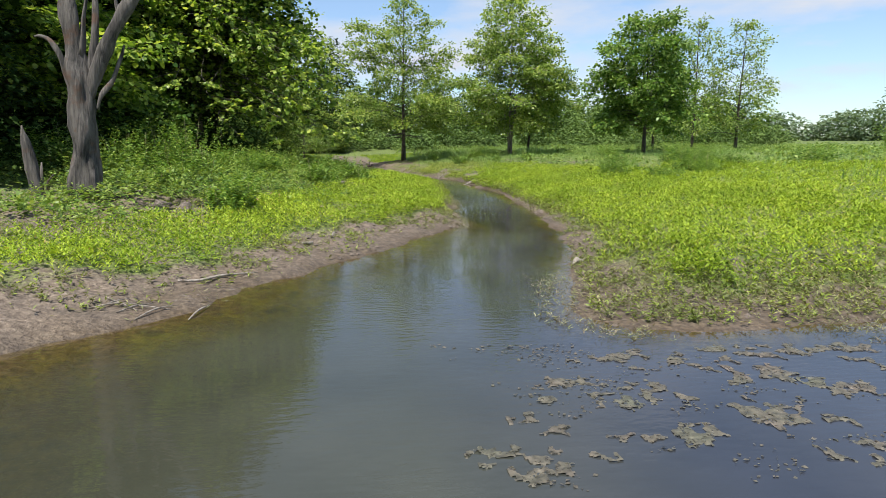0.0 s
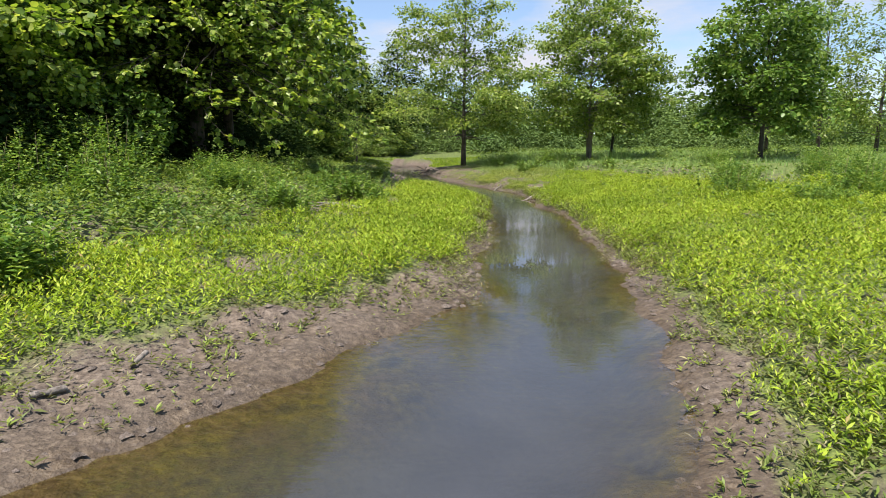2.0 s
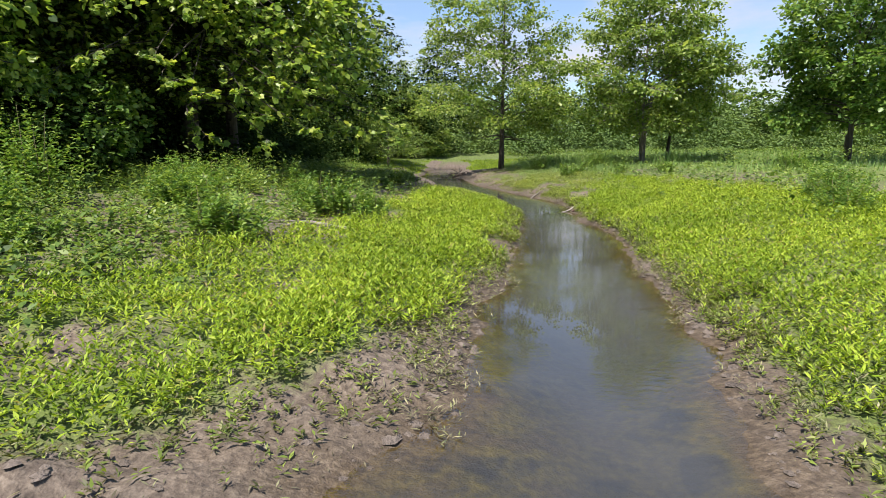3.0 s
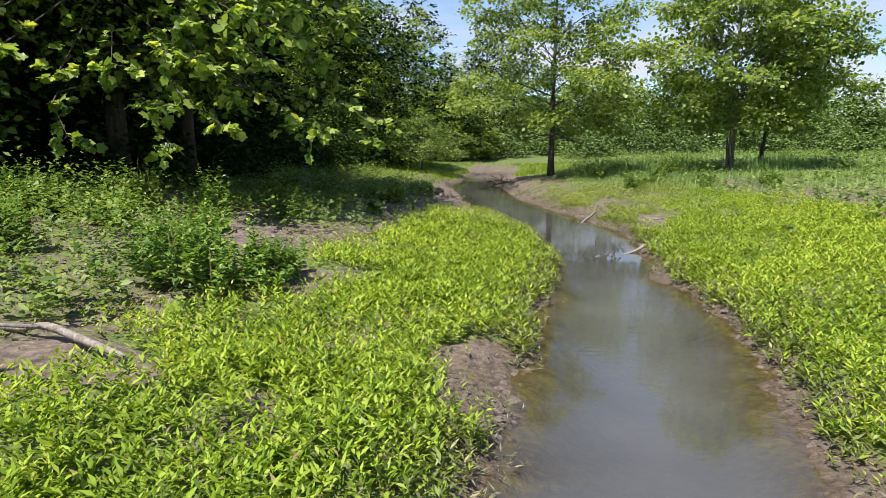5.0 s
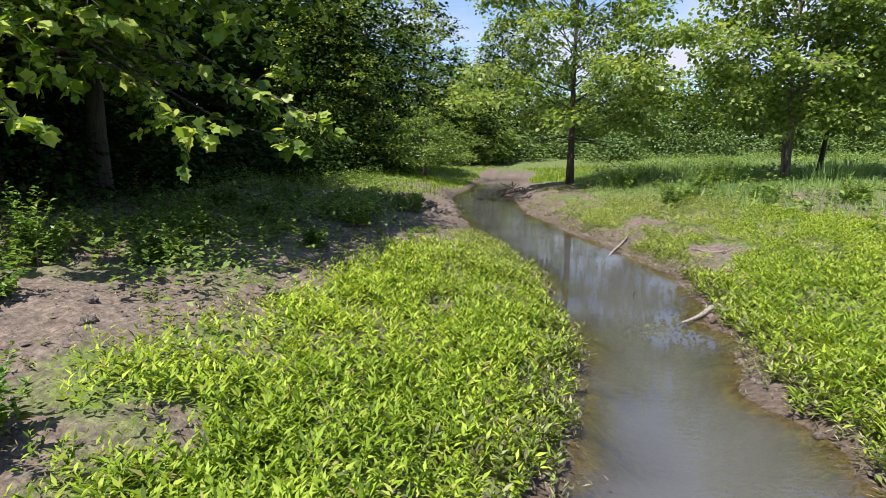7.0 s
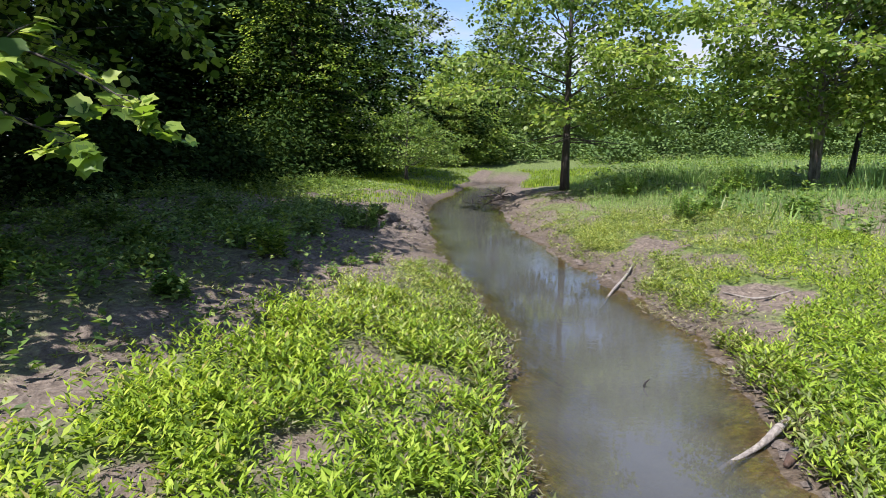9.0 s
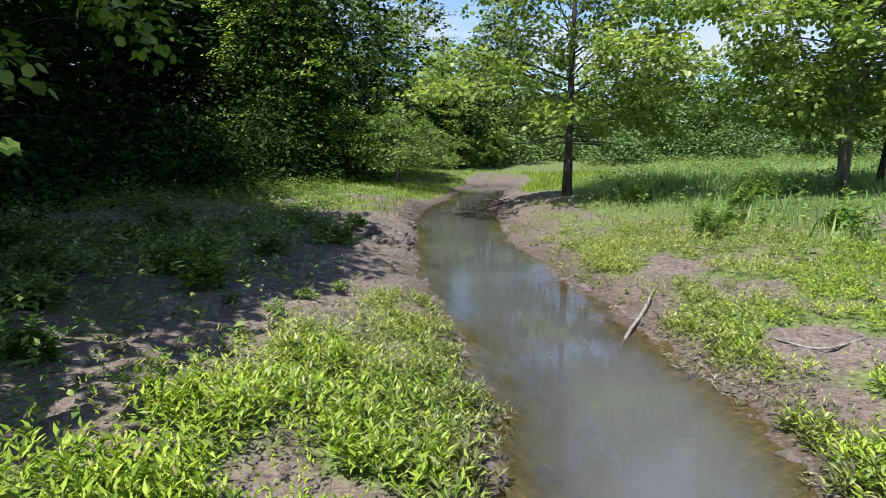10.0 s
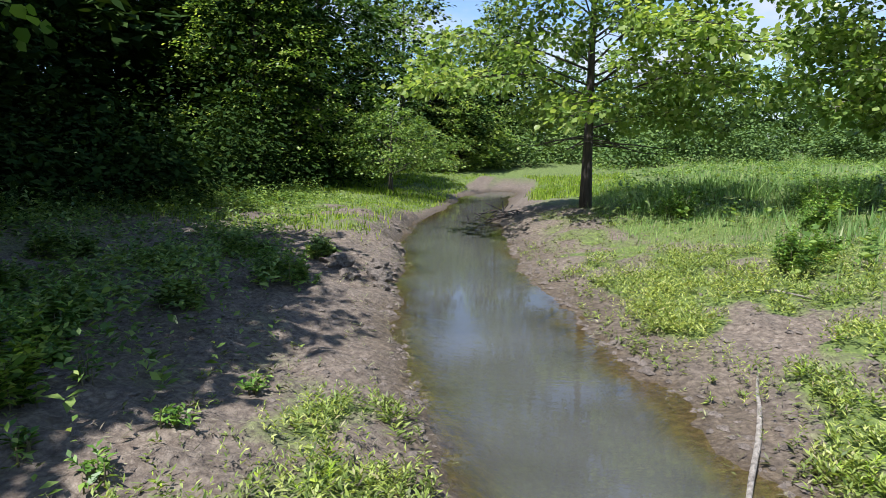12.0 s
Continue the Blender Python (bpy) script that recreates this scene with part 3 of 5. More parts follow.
tagged(part("water", w_me, WATER), "shallow silty brown creek water reflecting trees and sky", "water", kind="structure")


def on_ground(x, y):
    return float(ground([x], [y])[0])


# ---- trees ----
def crown(rng, h, r, low, sprays, per, leaf, shape, full=0.45, peak=0.35, droop=0.35, spray=0.45, gap=0.42, taper=0.75):
    """Leaf sprays in layered, uneven tufts; returns leaves and the tufts' centres."""
    u = rng.beta(1.3, 1.5, sprays * 4)
    prof = np.where(u < peak, 0.55 + 0.45 * np.sin(np.clip(u / peak, 0, 1) * np.pi / 2), np.cos((u - peak) / (1 - peak) * np.pi / 2) ** taper)
    az = rng.random(len(u)) * 2 * np.pi
    hole = vnoise(az * 1.6 + 40, u * 9 + rng.random() * 50, 1.0, 71) + 0.35 * rng.random(len(u))
    pick = (rng.random(len(u)) < prof ** 1.15 + 0.12) & (hole > gap)
    u, prof, az = u[pick][:sprays], prof[pick][:sprays], az[pick][:sprays]
    ph = rng.random(6) * 6.28
    lob = 1 + 0.16 * np.sin(3 * az + ph[0] + 4 * u) + 0.13 * np.sin(5 * az + ph[1] - 9 * u) + 0.10 * np.sin(2 * az + 17 * u + ph[2])
    rho = (full + (1 - full) * np.sqrt(rng.random(len(u)))) * prof * r * lob
    c = np.stack([rho * np.cos(az), rho * np.sin(az), low + u * (h - low) - droop * rho * 0.35], -1)
    n = len(c)
    k = np.repeat(np.arange(n), per)
    m = n * per
    ra, dz = rng.random(m) * 2 * np.pi, rng.random(m) * 1.25 - 0.25
    flat = np.sqrt(np.maximum(1 - dz * dz, 0))
    d = np.stack([flat * np.cos(ra), flat * np.sin(ra), dz], -1)
    rs = (spray * (0.6 + 0.8 * rng.random(n)))[k]
    out = np.stack([np.cos(az), np.sin(az), np.zeros(n)], -1)[k]
    off = d * np.array([1, 1, 0.5]) * (rs * (0.35 + 0.65 * rng.random(m) ** 0.5))[:, None]
    off[:, 2] -= 0.30 * (off * out).sum(-1)
    ax = out * 0.4 + d * np.array([1, 1, 0.3]) + np.array([0, 0, -0.35]) + rng.normal(0, 0.3, off.shape)
    nm = np.array([0, 0, 0.75]) + d * 0.7 + out * 0.2 + rng.normal(0, 0.33, off.shape)
    sz = leaf * (0.65 + 0.7 * rng.random(m))
    return leaves(c[k] + off, ax, nm, sz, shape), c


def boughs(rng, h, r, low, path, limbs, per, leaf, shape, peak=0.22, taper=0.9, lift=0.6, droop=0.22, side=3.0, stout=0.05, flat=0.14):
    """Limbs in whorls with side twigs, and leaves in flat sprays along the twigs."""
    bits, spots, ways = [], [], []
    s = np.linspace(0, 1, len(path))
    for i in range(limbs):
        u = ((i + rng.random()) / limbs) ** 1.1
        prof = 0.62 + 0.38 * math.sin(u / peak * math.pi / 2) if u < peak else max(math.cos((u - peak) / (1 - peak) * math.pi / 2), 0.02) ** taper
        az = i * 2.4 + rng.normal(0, 0.4)
        ln = max(r * prof * (0.45 + 0.7 * rng.random()), 0.5)
        d = np.array([math.cos(az), math.sin(az), 0.0])
        rise = ln * lift * (0.25 + 1.5 * u) * (0.7 + 0.6 * rng.random())
        z0 = min(low + u * (h * 0.96 - low) - 0.35 * rise, h * 0.9)
        k = z0 / path[-1, 2]
        st = np.array([np.interp(k, s, path[:, 0]), np.interp(k, s, path[:, 1]), z0])
        up = np.array([0, 0, 1.0])
        jog = rng.normal(0, 0.07, 3) * ln
        limb = curve([st, st + d * ln * 0.35 + up * 0.5 * rise, st + d * ln * 0.7 + jog + up * (0.9 * rise - 0.3 * droop * ln), st + d * ln + up * (rise - droop * ln)], 3)
        r0 = max(stout * (1 - 0.7 * u) * ln / r, 0.012)
        bits.append(tube(limb, np.linspace(r0, 0.006, len(limb)), 5))
        q = np.linspace(0, 1, len(limb))
        n = max(int(ln * side), 3)
        for j in range(n):
            a = 0.22 + 0.78 * (j + rng.random()) / n
            p = np.array([np.interp(a, q, limb[:, c]) for c in range(3)])
            turn = az + (1 if j % 2 else -1) * (0.75 + 0.5 * rng.random())
            t_ln = (0.42 * ln * (1.15 - a) + 0.25) * (0.6 + 0.7 * rng.random())
            w = np.array([math.cos(turn), math.sin(turn), rng.normal(0.05, 0.18)])
            tip = p + w * t_ln - up * 0.15 * t_ln
            bits.append(tube([p, p + w * t_ln * 0.5, tip], [max(r0 * 0.35, 0.007), 0.006, 0.004], 3))
            for b in np.linspace(0.4, 1, max(int(t_ln / 0.24), 2)):
                spots.append(p + (tip - p) * b)
                ways.append(w)
        for a in np.linspace(0.55, 1, max(int(ln / 0.5), 2)):
            spots.append([np.interp(a, q, limb[:, c]) for c in range(3)])
            ways.append(d)
    c, w = np.array(spots), np.array(ways)
    k = np.repeat(np.arange(len(c)), per)
    m = len(k)
    off = rng.normal(0, 1, (m, 3)) * np.array([0.17, 0.17, flat])
    off[:, 2] -= 0.2 * np.abs((off * w[k]).sum(-1))
    ax = w[k] * 0.7 + off * 5 + np.array([0, 0, -0.3]) + rng.normal(0, 0.3, (m, 3))
    nm = np.array([0, 0, 0.7]) + unit(off) * 0.75 + w[k] * 0.3 + rng.normal(0, 0.35, (m, 3))
    return leaves(c[k] + off, ax, nm, leaf * (0.6 + 0.75 * rng.random(m)), shape), bits


def tree(name, x, y, h, r, low, seed, label, sprays=0, per=20, leaf=0.17, shape=LOBED, trunk=0.16, bark=BARK, leafmat=SYCAMORE, lean=(0, 0), group="", limbs=45, deep=0, reach=(), bare=0, stems=(), limbed=None, **more):
    rng = np.random.default_rng(seed)
    z = on_ground(x, y)
    top = new(name)
    top.location = (x, y, z)
    tagged(top, label, "tree", group)
    s = np.linspace(0, 1, 9)
    path = np.stack([lean[0] * s * h + np.cumsum(rng.normal(0, 0.05, 9)) * s, lean[1] * s * h + np.cumsum(rng.normal(0, 0.05, 9)) * s, -0.15 + s * (h * 0.93 + 0.15)], -1)
    rad = trunk * (1 - s) ** 1.15 + 0.012
    rad[0] *= 1.2
    bits = [tube(path, rad, 9, 0.12, rng)]
    if limbed:
        foliage, wood_bits = boughs(rng, h, r, low, path, limbs, per, leaf, shape, **limbed)
        bits += wood_bits
    else:
        foliage, c = crown(rng, h, r, low, sprays, per, leaf, shape, **more)
        for e in c[rng.permutation(len(c))[:limbs]]:
            rho = math.hypot(e[0], e[1])
            hz = min(max(e[2] - 0.5 * rho * (0.6 + 0.8 * rng.random()), low * (0.75 + 0.5 * rng.random())), h * 0.88)
            k = hz / (h * 0.93)
            st = np.array([np.interp(k, s, path[:, 0]), np.interp(k, s, path[:, 1]), hz])
            m1 = st + (e - st) * 0.35 + np.array([0, 0, 0.10 * rho])
            m2 = st + (e - st) * 0.7 + np.array([0, 0, 0.10 * rho]) + rng.normal(0, 0.08, 3)
            r0 = max(0.3 * trunk * (1 - k), 0.014)
            bits.append(tube([st, m1, m2, e], [r0, r0 * 0.7, r0 * 0.42, 0.008], 5))
    for dx, dy, tall, thick in stems:
        bits.append(tube(curve([(dx * 0.5, dy * 0.5, -0.1), (dx * 0.8, dy * 0.8, tall * 0.35), (dx * 2.2, dy * 2.2, tall * 0.75), (dx * 3.2, dy * 3.2, tall)], 3), np.linspace(thick, 0.012, 10), 7, 0.15, rng))
    for i in range(bare):
        a, ln, z0 = i * 2.4, 1.6 + 1.6 * rng.random(), 1.7 + 0.5 * rng.random()
        d = np.array([math.cos(a), math.sin(a), 0])
        bits.append(tube(curve([(0, 0, z0), d * ln * 0.4 + np.array([0, 0, z0 - 0.05]), d * ln * 0.75 + np.array([0, 0, z0 - 0.22]) + rng.normal(0, 0.06, 3), d * ln + np.array([0, 0, z0 - 0.2])], 3), np.linspace(0.028, 0.006, 10), 5))
        for b in (0.5, 0.65, 0.8):
            st = d * ln * b + np.array([0, 0, z0 - 0.14])
            bits.append(tube([st, st + rng.normal(0, (0.25, 0.25, 0.1))], [0.010, 0.004], 4))
    for spot in reach:
        e = np.array(spot) - np.array([x, y, z])
        st = np.array([0, 0, e[2] + 1.3])
        bend = rng.normal(0, 0.35, 3)
        line = curve([st, st + (e - st) * 0.4 + np.array([0, 0, 0.7]) + bend, st + (e - st) * 0.75 + np.array([0, 0, 0.35]) - bend * 0.6, e], 4)
        bits.append(tube(line, np.linspace(0.035, 0.005, len(line)), 6))
        way = unit(line[-1] - line[-3])
        for i in range(9):
            st = line[-1 - i] if i < 6 else line[-1]
            turn = rng.normal(0, 0.75, 3) * np.array([1, 1, 0.35]) + way * 0.8
            ln = 0.22 + 0.3 * rng.random()
            tip = st + unit(turn) * ln + np.array([0, 0, -0.08])
            bits.append(tube([st, (st + tip) / 2 + np.array([0, 0, 0.03]), tip], [0.006, 0.005, 0.003], 3))
            n = 7
            b = rng.random(n) ** 0.6
            ax = unit(turn) * 0.8 + rng.normal(0, 0.5, (n, 3)) + np.array([0, 0, -0.25])
            nm = np.array([0.1, -0.3, 1.0]) + rng.normal(0, 0.4, (n, 3))
            foliage = gather(foliage, leaves(st + (tip - st) * b[:, None] + rng.normal(0, 0.02, (n, 3)), ax, nm, 0.10 + 0.11 * rng.random(n), MAPLEAF))
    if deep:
        # Inner leaves take the dark leaf: the crown's inside shade as colour.
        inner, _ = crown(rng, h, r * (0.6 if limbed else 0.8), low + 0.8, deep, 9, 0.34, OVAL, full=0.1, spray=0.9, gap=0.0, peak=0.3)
        part("shaded_inner_crown", bulk("shaded_inner_crown", *inner), SHADELEAF, top)
    part("trunk", smooth(bulk("trunk", *gather(*bits))), bark, top)
    part("crown", bulk("crown", *foliage), leafmat, top)
    return top


SYC = "young sycamore with an open light-green crown on the meadow"
tree("sycamore_tree", 4.05, 49.3, 13.4, 5.4, 2.5, 1, "young sycamore with dark trunk and wide light-green crown by the creek", per=10, leaf=0.145, shape=BROAD, trunk=0.15, group="young sycamores", limbs=56, bare=9, limbed=dict(peak=0.2, taper=1.0, stout=0.045))
tree("sycamore_tree", 12.4, 47.9, 13.0, 5.1, 2.0, 2, "young many-stemmed sycamore with a dense dull-green crown", per=10, leaf=0.155, shape=BROAD, trunk=0.10, bark=PALEBARK, group="young sycamores", limbs=80, stems=((0.22, 0.1, 5.0, 0.08), (-0.2, 0.05, 4.2, 0.07), (0.05, -0.2, 3.6, 0.06)), limbed=dict(peak=0.2, taper=0.9))
tree("sycamore_tree", 14.6, 50.6, 8.6, 3.6, 2.2, 3, "small leaning sycamore with a thin dark stem", per=9, leaf=0.17, shape=BROAD, trunk=0.10, lean=(0.10, 0.0), group="young sycamores", limbs=40, limbed=dict(peak=0.3, side=2.5))
tree("sycamore_tree", 19.6, 39.6, 9.3, 4.1, 1.9, 4, "dense dark-green young sycamore in the open meadow", per=11, leaf=0.175, shape=BROAD, leafmat=MAPLE, trunk=0.13, group="young sycamores", limbs=64, limbed=dict(peak=0.3, taper=0.7))
for n, (x, y, h, r) in enumerate(((29.3, 50.2, 11.4, 3.1), (32.6, 49.0, 11.4, 3.2), (27.6, 54.0, 10.4, 3.0))):
    tree("sycamore_tree", x, y, h, r, 1.3, 5 + n, SYC, per=9, leaf=0.19, shape=OVAL, trunk=0.13, group="young sycamores", limbs=46, limbed=dict(peak=0.3, taper=0.65, side=2.6))

OVERHANG = [(0.25, 29.9, 2.6), (-0.8, 28.3, 2.45), (-2.0, 27.5, 3.1), (-1.7, 28.1, 3.8), (-3.4, 27.4, 2.9), (-2.6, 26.9, 4.3), (-4.4, 26.2, 3.4), (-1.5, 29.0, 4.9), (-2.9, 26.6, 5.6), (-5.4, 25.6, 4.2), (-1.9, 27.9, 6.0), (-3.2, 27.2, 2.2), (-0.4, 29.0, 3.0), (0.05, 29.3, 2.3), (-1.3, 28.6, 2.6), (-2.2, 26.6, 3.6), (-1.9, 26.9, 2.5), (-4.6, 26.4, 2.3), (-3.0, 26.4, 5.0), (-2.4, 27.0, 5.4)]
rng = np.random.default_rng(61)
for _ in range(64):
    az, up = radians(-165 + 160 * rng.random()), 2.4 + 8.5 * rng.random() ** 1.3
    out = 6.5 * math.cos((up - 2.4) / 13 * 1.57) ** 1.2 + 0.35 * rng.random()
    OVERHANG.append((-7.4 + out * math.cos(az), 31.4 + out * math.sin(az), up + 1.0))
WD = "tall broad-leaved woodland tree with a dense dark-green crown"
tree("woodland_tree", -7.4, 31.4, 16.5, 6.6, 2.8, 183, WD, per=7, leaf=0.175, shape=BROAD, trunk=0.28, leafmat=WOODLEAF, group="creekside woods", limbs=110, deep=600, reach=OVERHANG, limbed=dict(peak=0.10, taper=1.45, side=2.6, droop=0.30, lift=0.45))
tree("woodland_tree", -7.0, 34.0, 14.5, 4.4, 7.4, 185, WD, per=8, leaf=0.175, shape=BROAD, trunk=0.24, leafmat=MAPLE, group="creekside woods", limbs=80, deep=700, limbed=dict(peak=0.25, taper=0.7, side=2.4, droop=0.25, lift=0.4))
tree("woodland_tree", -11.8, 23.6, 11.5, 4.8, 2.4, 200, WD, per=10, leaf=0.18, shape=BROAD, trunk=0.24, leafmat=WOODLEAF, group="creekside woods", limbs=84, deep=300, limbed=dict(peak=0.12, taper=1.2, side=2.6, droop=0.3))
# Some of these trees carry the woods' shade in their leaf colour.
for x, y, h, r, low, n, leafm in ((-12.5, 17.0, 12.0, 5.0, 1.6, 800, SHADELEAF), (-9.6, 54.8, 12.0, 3.3, 1.2, 620, WOODLEAF), (-2.6, 84.0, 14.5, 4.6, 1.0, 600, SYCAMORE), (-9.0, 60.5, 13.0, 5.2, 1.0, 650, MAPLE),
                                  (-12.6, 33.2, 19.0, 6.0, 1.5, 900, SHADELEAF), (-14.0, 41.0, 16.0, 6.0, 1.5, 600, SHADELEAF), (-4.4, 74.0, 6.0, 4.0, 0.5, 600, SYCAMORE), (-8.0, 72.5, 14.5, 5.0, 0.8, 700, SYCAMORE), (-17.0, 24.0, 14.0, 6.0, 1.5, 500, MAPLE)):
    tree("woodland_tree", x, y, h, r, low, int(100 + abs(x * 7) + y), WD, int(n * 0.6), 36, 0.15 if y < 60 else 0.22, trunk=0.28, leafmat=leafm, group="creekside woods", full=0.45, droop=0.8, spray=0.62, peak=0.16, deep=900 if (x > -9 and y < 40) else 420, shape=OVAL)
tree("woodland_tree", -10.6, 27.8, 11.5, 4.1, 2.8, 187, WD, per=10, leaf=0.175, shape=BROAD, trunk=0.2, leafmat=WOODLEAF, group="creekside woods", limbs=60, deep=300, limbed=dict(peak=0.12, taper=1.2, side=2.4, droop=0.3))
for n, (x, y, h, r) in enumerate(((-9.2, 24.6, 3.8, 1.7), (-7.4, 26.4, 2.6, 1.3))):
    tree("sapling", x, y, h, r, 0.5, 230 + n, "leafy green sapling at the edge of the woods", per=8, leaf=0.15, shape=BROAD, trunk=0.035, leafmat=MAPLE, group="woodland saplings", limbs=26, limbed=dict(peak=0.3, taper=0.7, side=3.4, stout=0.02))
tree("willow_shrub", -4.3, 56.8, 3.9, 2.9, 0.9, 31, "rounded light-green shrub on several dark stems", 420, 20, 0.13, OVAL, trunk=0.10, leafmat=WEED, limbs=40, spray=0.4)

# ---- distance ----
def far_woods(name, spots, seed, label, leaf=0.55, mat=FARLEAF, low=0.2):
    rng = np.random.default_rng(seed)
    bits = []
    for x, y, h, r, n in spots:
        (v, q), _ = crown(rng, h, r, low, n, 12, leaf, OVAL, full=0.3, spray=1.0, gap=0.12)
        bits.append((v + np.array([x, y, on_ground(x, y) - 0.2]), q))
    ob = part(name, bulk(name, *gather(*bits)), mat)
    tagged(ob, label, "woods", kind="stuff")


rng = np.random.default_rng(77)
spots = [(x + rng.normal(0, 2), 96 + rng.normal(0, 5) + 0.1 * abs(x), (8.5 if x < 34 else 6.5) + rng.random() * 3.5, 4.8 + rng.random() * 1.5, 240) for x in np.arange(-14, 62, 4.4)]
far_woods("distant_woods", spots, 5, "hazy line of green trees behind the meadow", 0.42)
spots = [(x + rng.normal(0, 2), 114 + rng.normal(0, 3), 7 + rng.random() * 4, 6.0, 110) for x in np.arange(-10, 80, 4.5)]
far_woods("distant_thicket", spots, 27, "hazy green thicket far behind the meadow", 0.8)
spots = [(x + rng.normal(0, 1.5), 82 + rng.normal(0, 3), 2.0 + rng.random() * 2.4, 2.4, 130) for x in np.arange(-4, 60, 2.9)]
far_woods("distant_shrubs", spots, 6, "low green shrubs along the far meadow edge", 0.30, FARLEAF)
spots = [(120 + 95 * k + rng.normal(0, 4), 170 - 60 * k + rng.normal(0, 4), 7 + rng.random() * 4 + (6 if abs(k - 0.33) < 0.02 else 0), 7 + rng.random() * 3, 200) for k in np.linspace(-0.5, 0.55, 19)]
far_woods("horizon_woods", spots, 7, "haze-tinted green trees far off along the horizon", 0.8, HAZELEAF)
# Foliage filling the woods; its darkness is shade put into the leaf colour.
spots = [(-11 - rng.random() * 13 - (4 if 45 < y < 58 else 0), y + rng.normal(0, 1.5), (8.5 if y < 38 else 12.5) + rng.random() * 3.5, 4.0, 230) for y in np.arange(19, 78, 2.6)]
far_woods("woods_canopy", spots, 18, "dense canopy of the creekside woods in shade-dark leaf colour", 0.26, SHADELEAF)
# Crowns mostly above the view, added to keep sun off the woods.
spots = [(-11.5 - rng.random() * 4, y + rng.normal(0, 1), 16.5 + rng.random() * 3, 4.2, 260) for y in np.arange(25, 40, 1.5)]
far_woods("shading_canopy", spots, 21, "tall dark-leaved treetops added to shade the creekside woods", 0.36, SHADELEAF, 7.0)
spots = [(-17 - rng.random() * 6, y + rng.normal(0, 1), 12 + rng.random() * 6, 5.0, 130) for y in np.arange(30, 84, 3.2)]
far_woods("deep_woods", spots, 23, "foliage filling the creekside woods, deep shade put into its colour", 0.8, SHADELEAF)
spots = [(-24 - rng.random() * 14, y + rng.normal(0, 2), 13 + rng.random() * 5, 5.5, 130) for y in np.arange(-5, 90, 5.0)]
far_woods("inner_woods", spots, 8, "interior foliage of the creekside woods in shade-dark leaf colour", 0.55, SHADELEAF)


# Understory in the same dark leaf: shade held in the colour.
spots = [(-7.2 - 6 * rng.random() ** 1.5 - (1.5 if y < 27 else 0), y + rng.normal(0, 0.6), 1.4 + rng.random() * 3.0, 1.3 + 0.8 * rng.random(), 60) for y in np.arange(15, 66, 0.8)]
far_woods("understory", spots, 9, "shrubs and saplings inside the woods in shade-dark leaf colour", 0.2, SHADELEAF)


# ---- dead tree and stump ----
def gnarl(me, amount, scale, seed):
    """Uneven, fluted wood."""
    for v in me.vertices:
        q = Vector((v.co.x * scale, v.co.y * scale, v.co.z * scale * 0.25 + seed))
        v.co += Vector((noise.noise(q), noise.noise(q + Vector((9, 3, 1))), 0)) * amount
    return me


def wood(pts, rad, sides, rng, steps=5):
    p = curve(pts, steps)
    return tube(p, np.interp(np.linspace(0, 1, len(p)), np.linspace(0, 1, len(rad)), rad), sides, 0.10, rng)


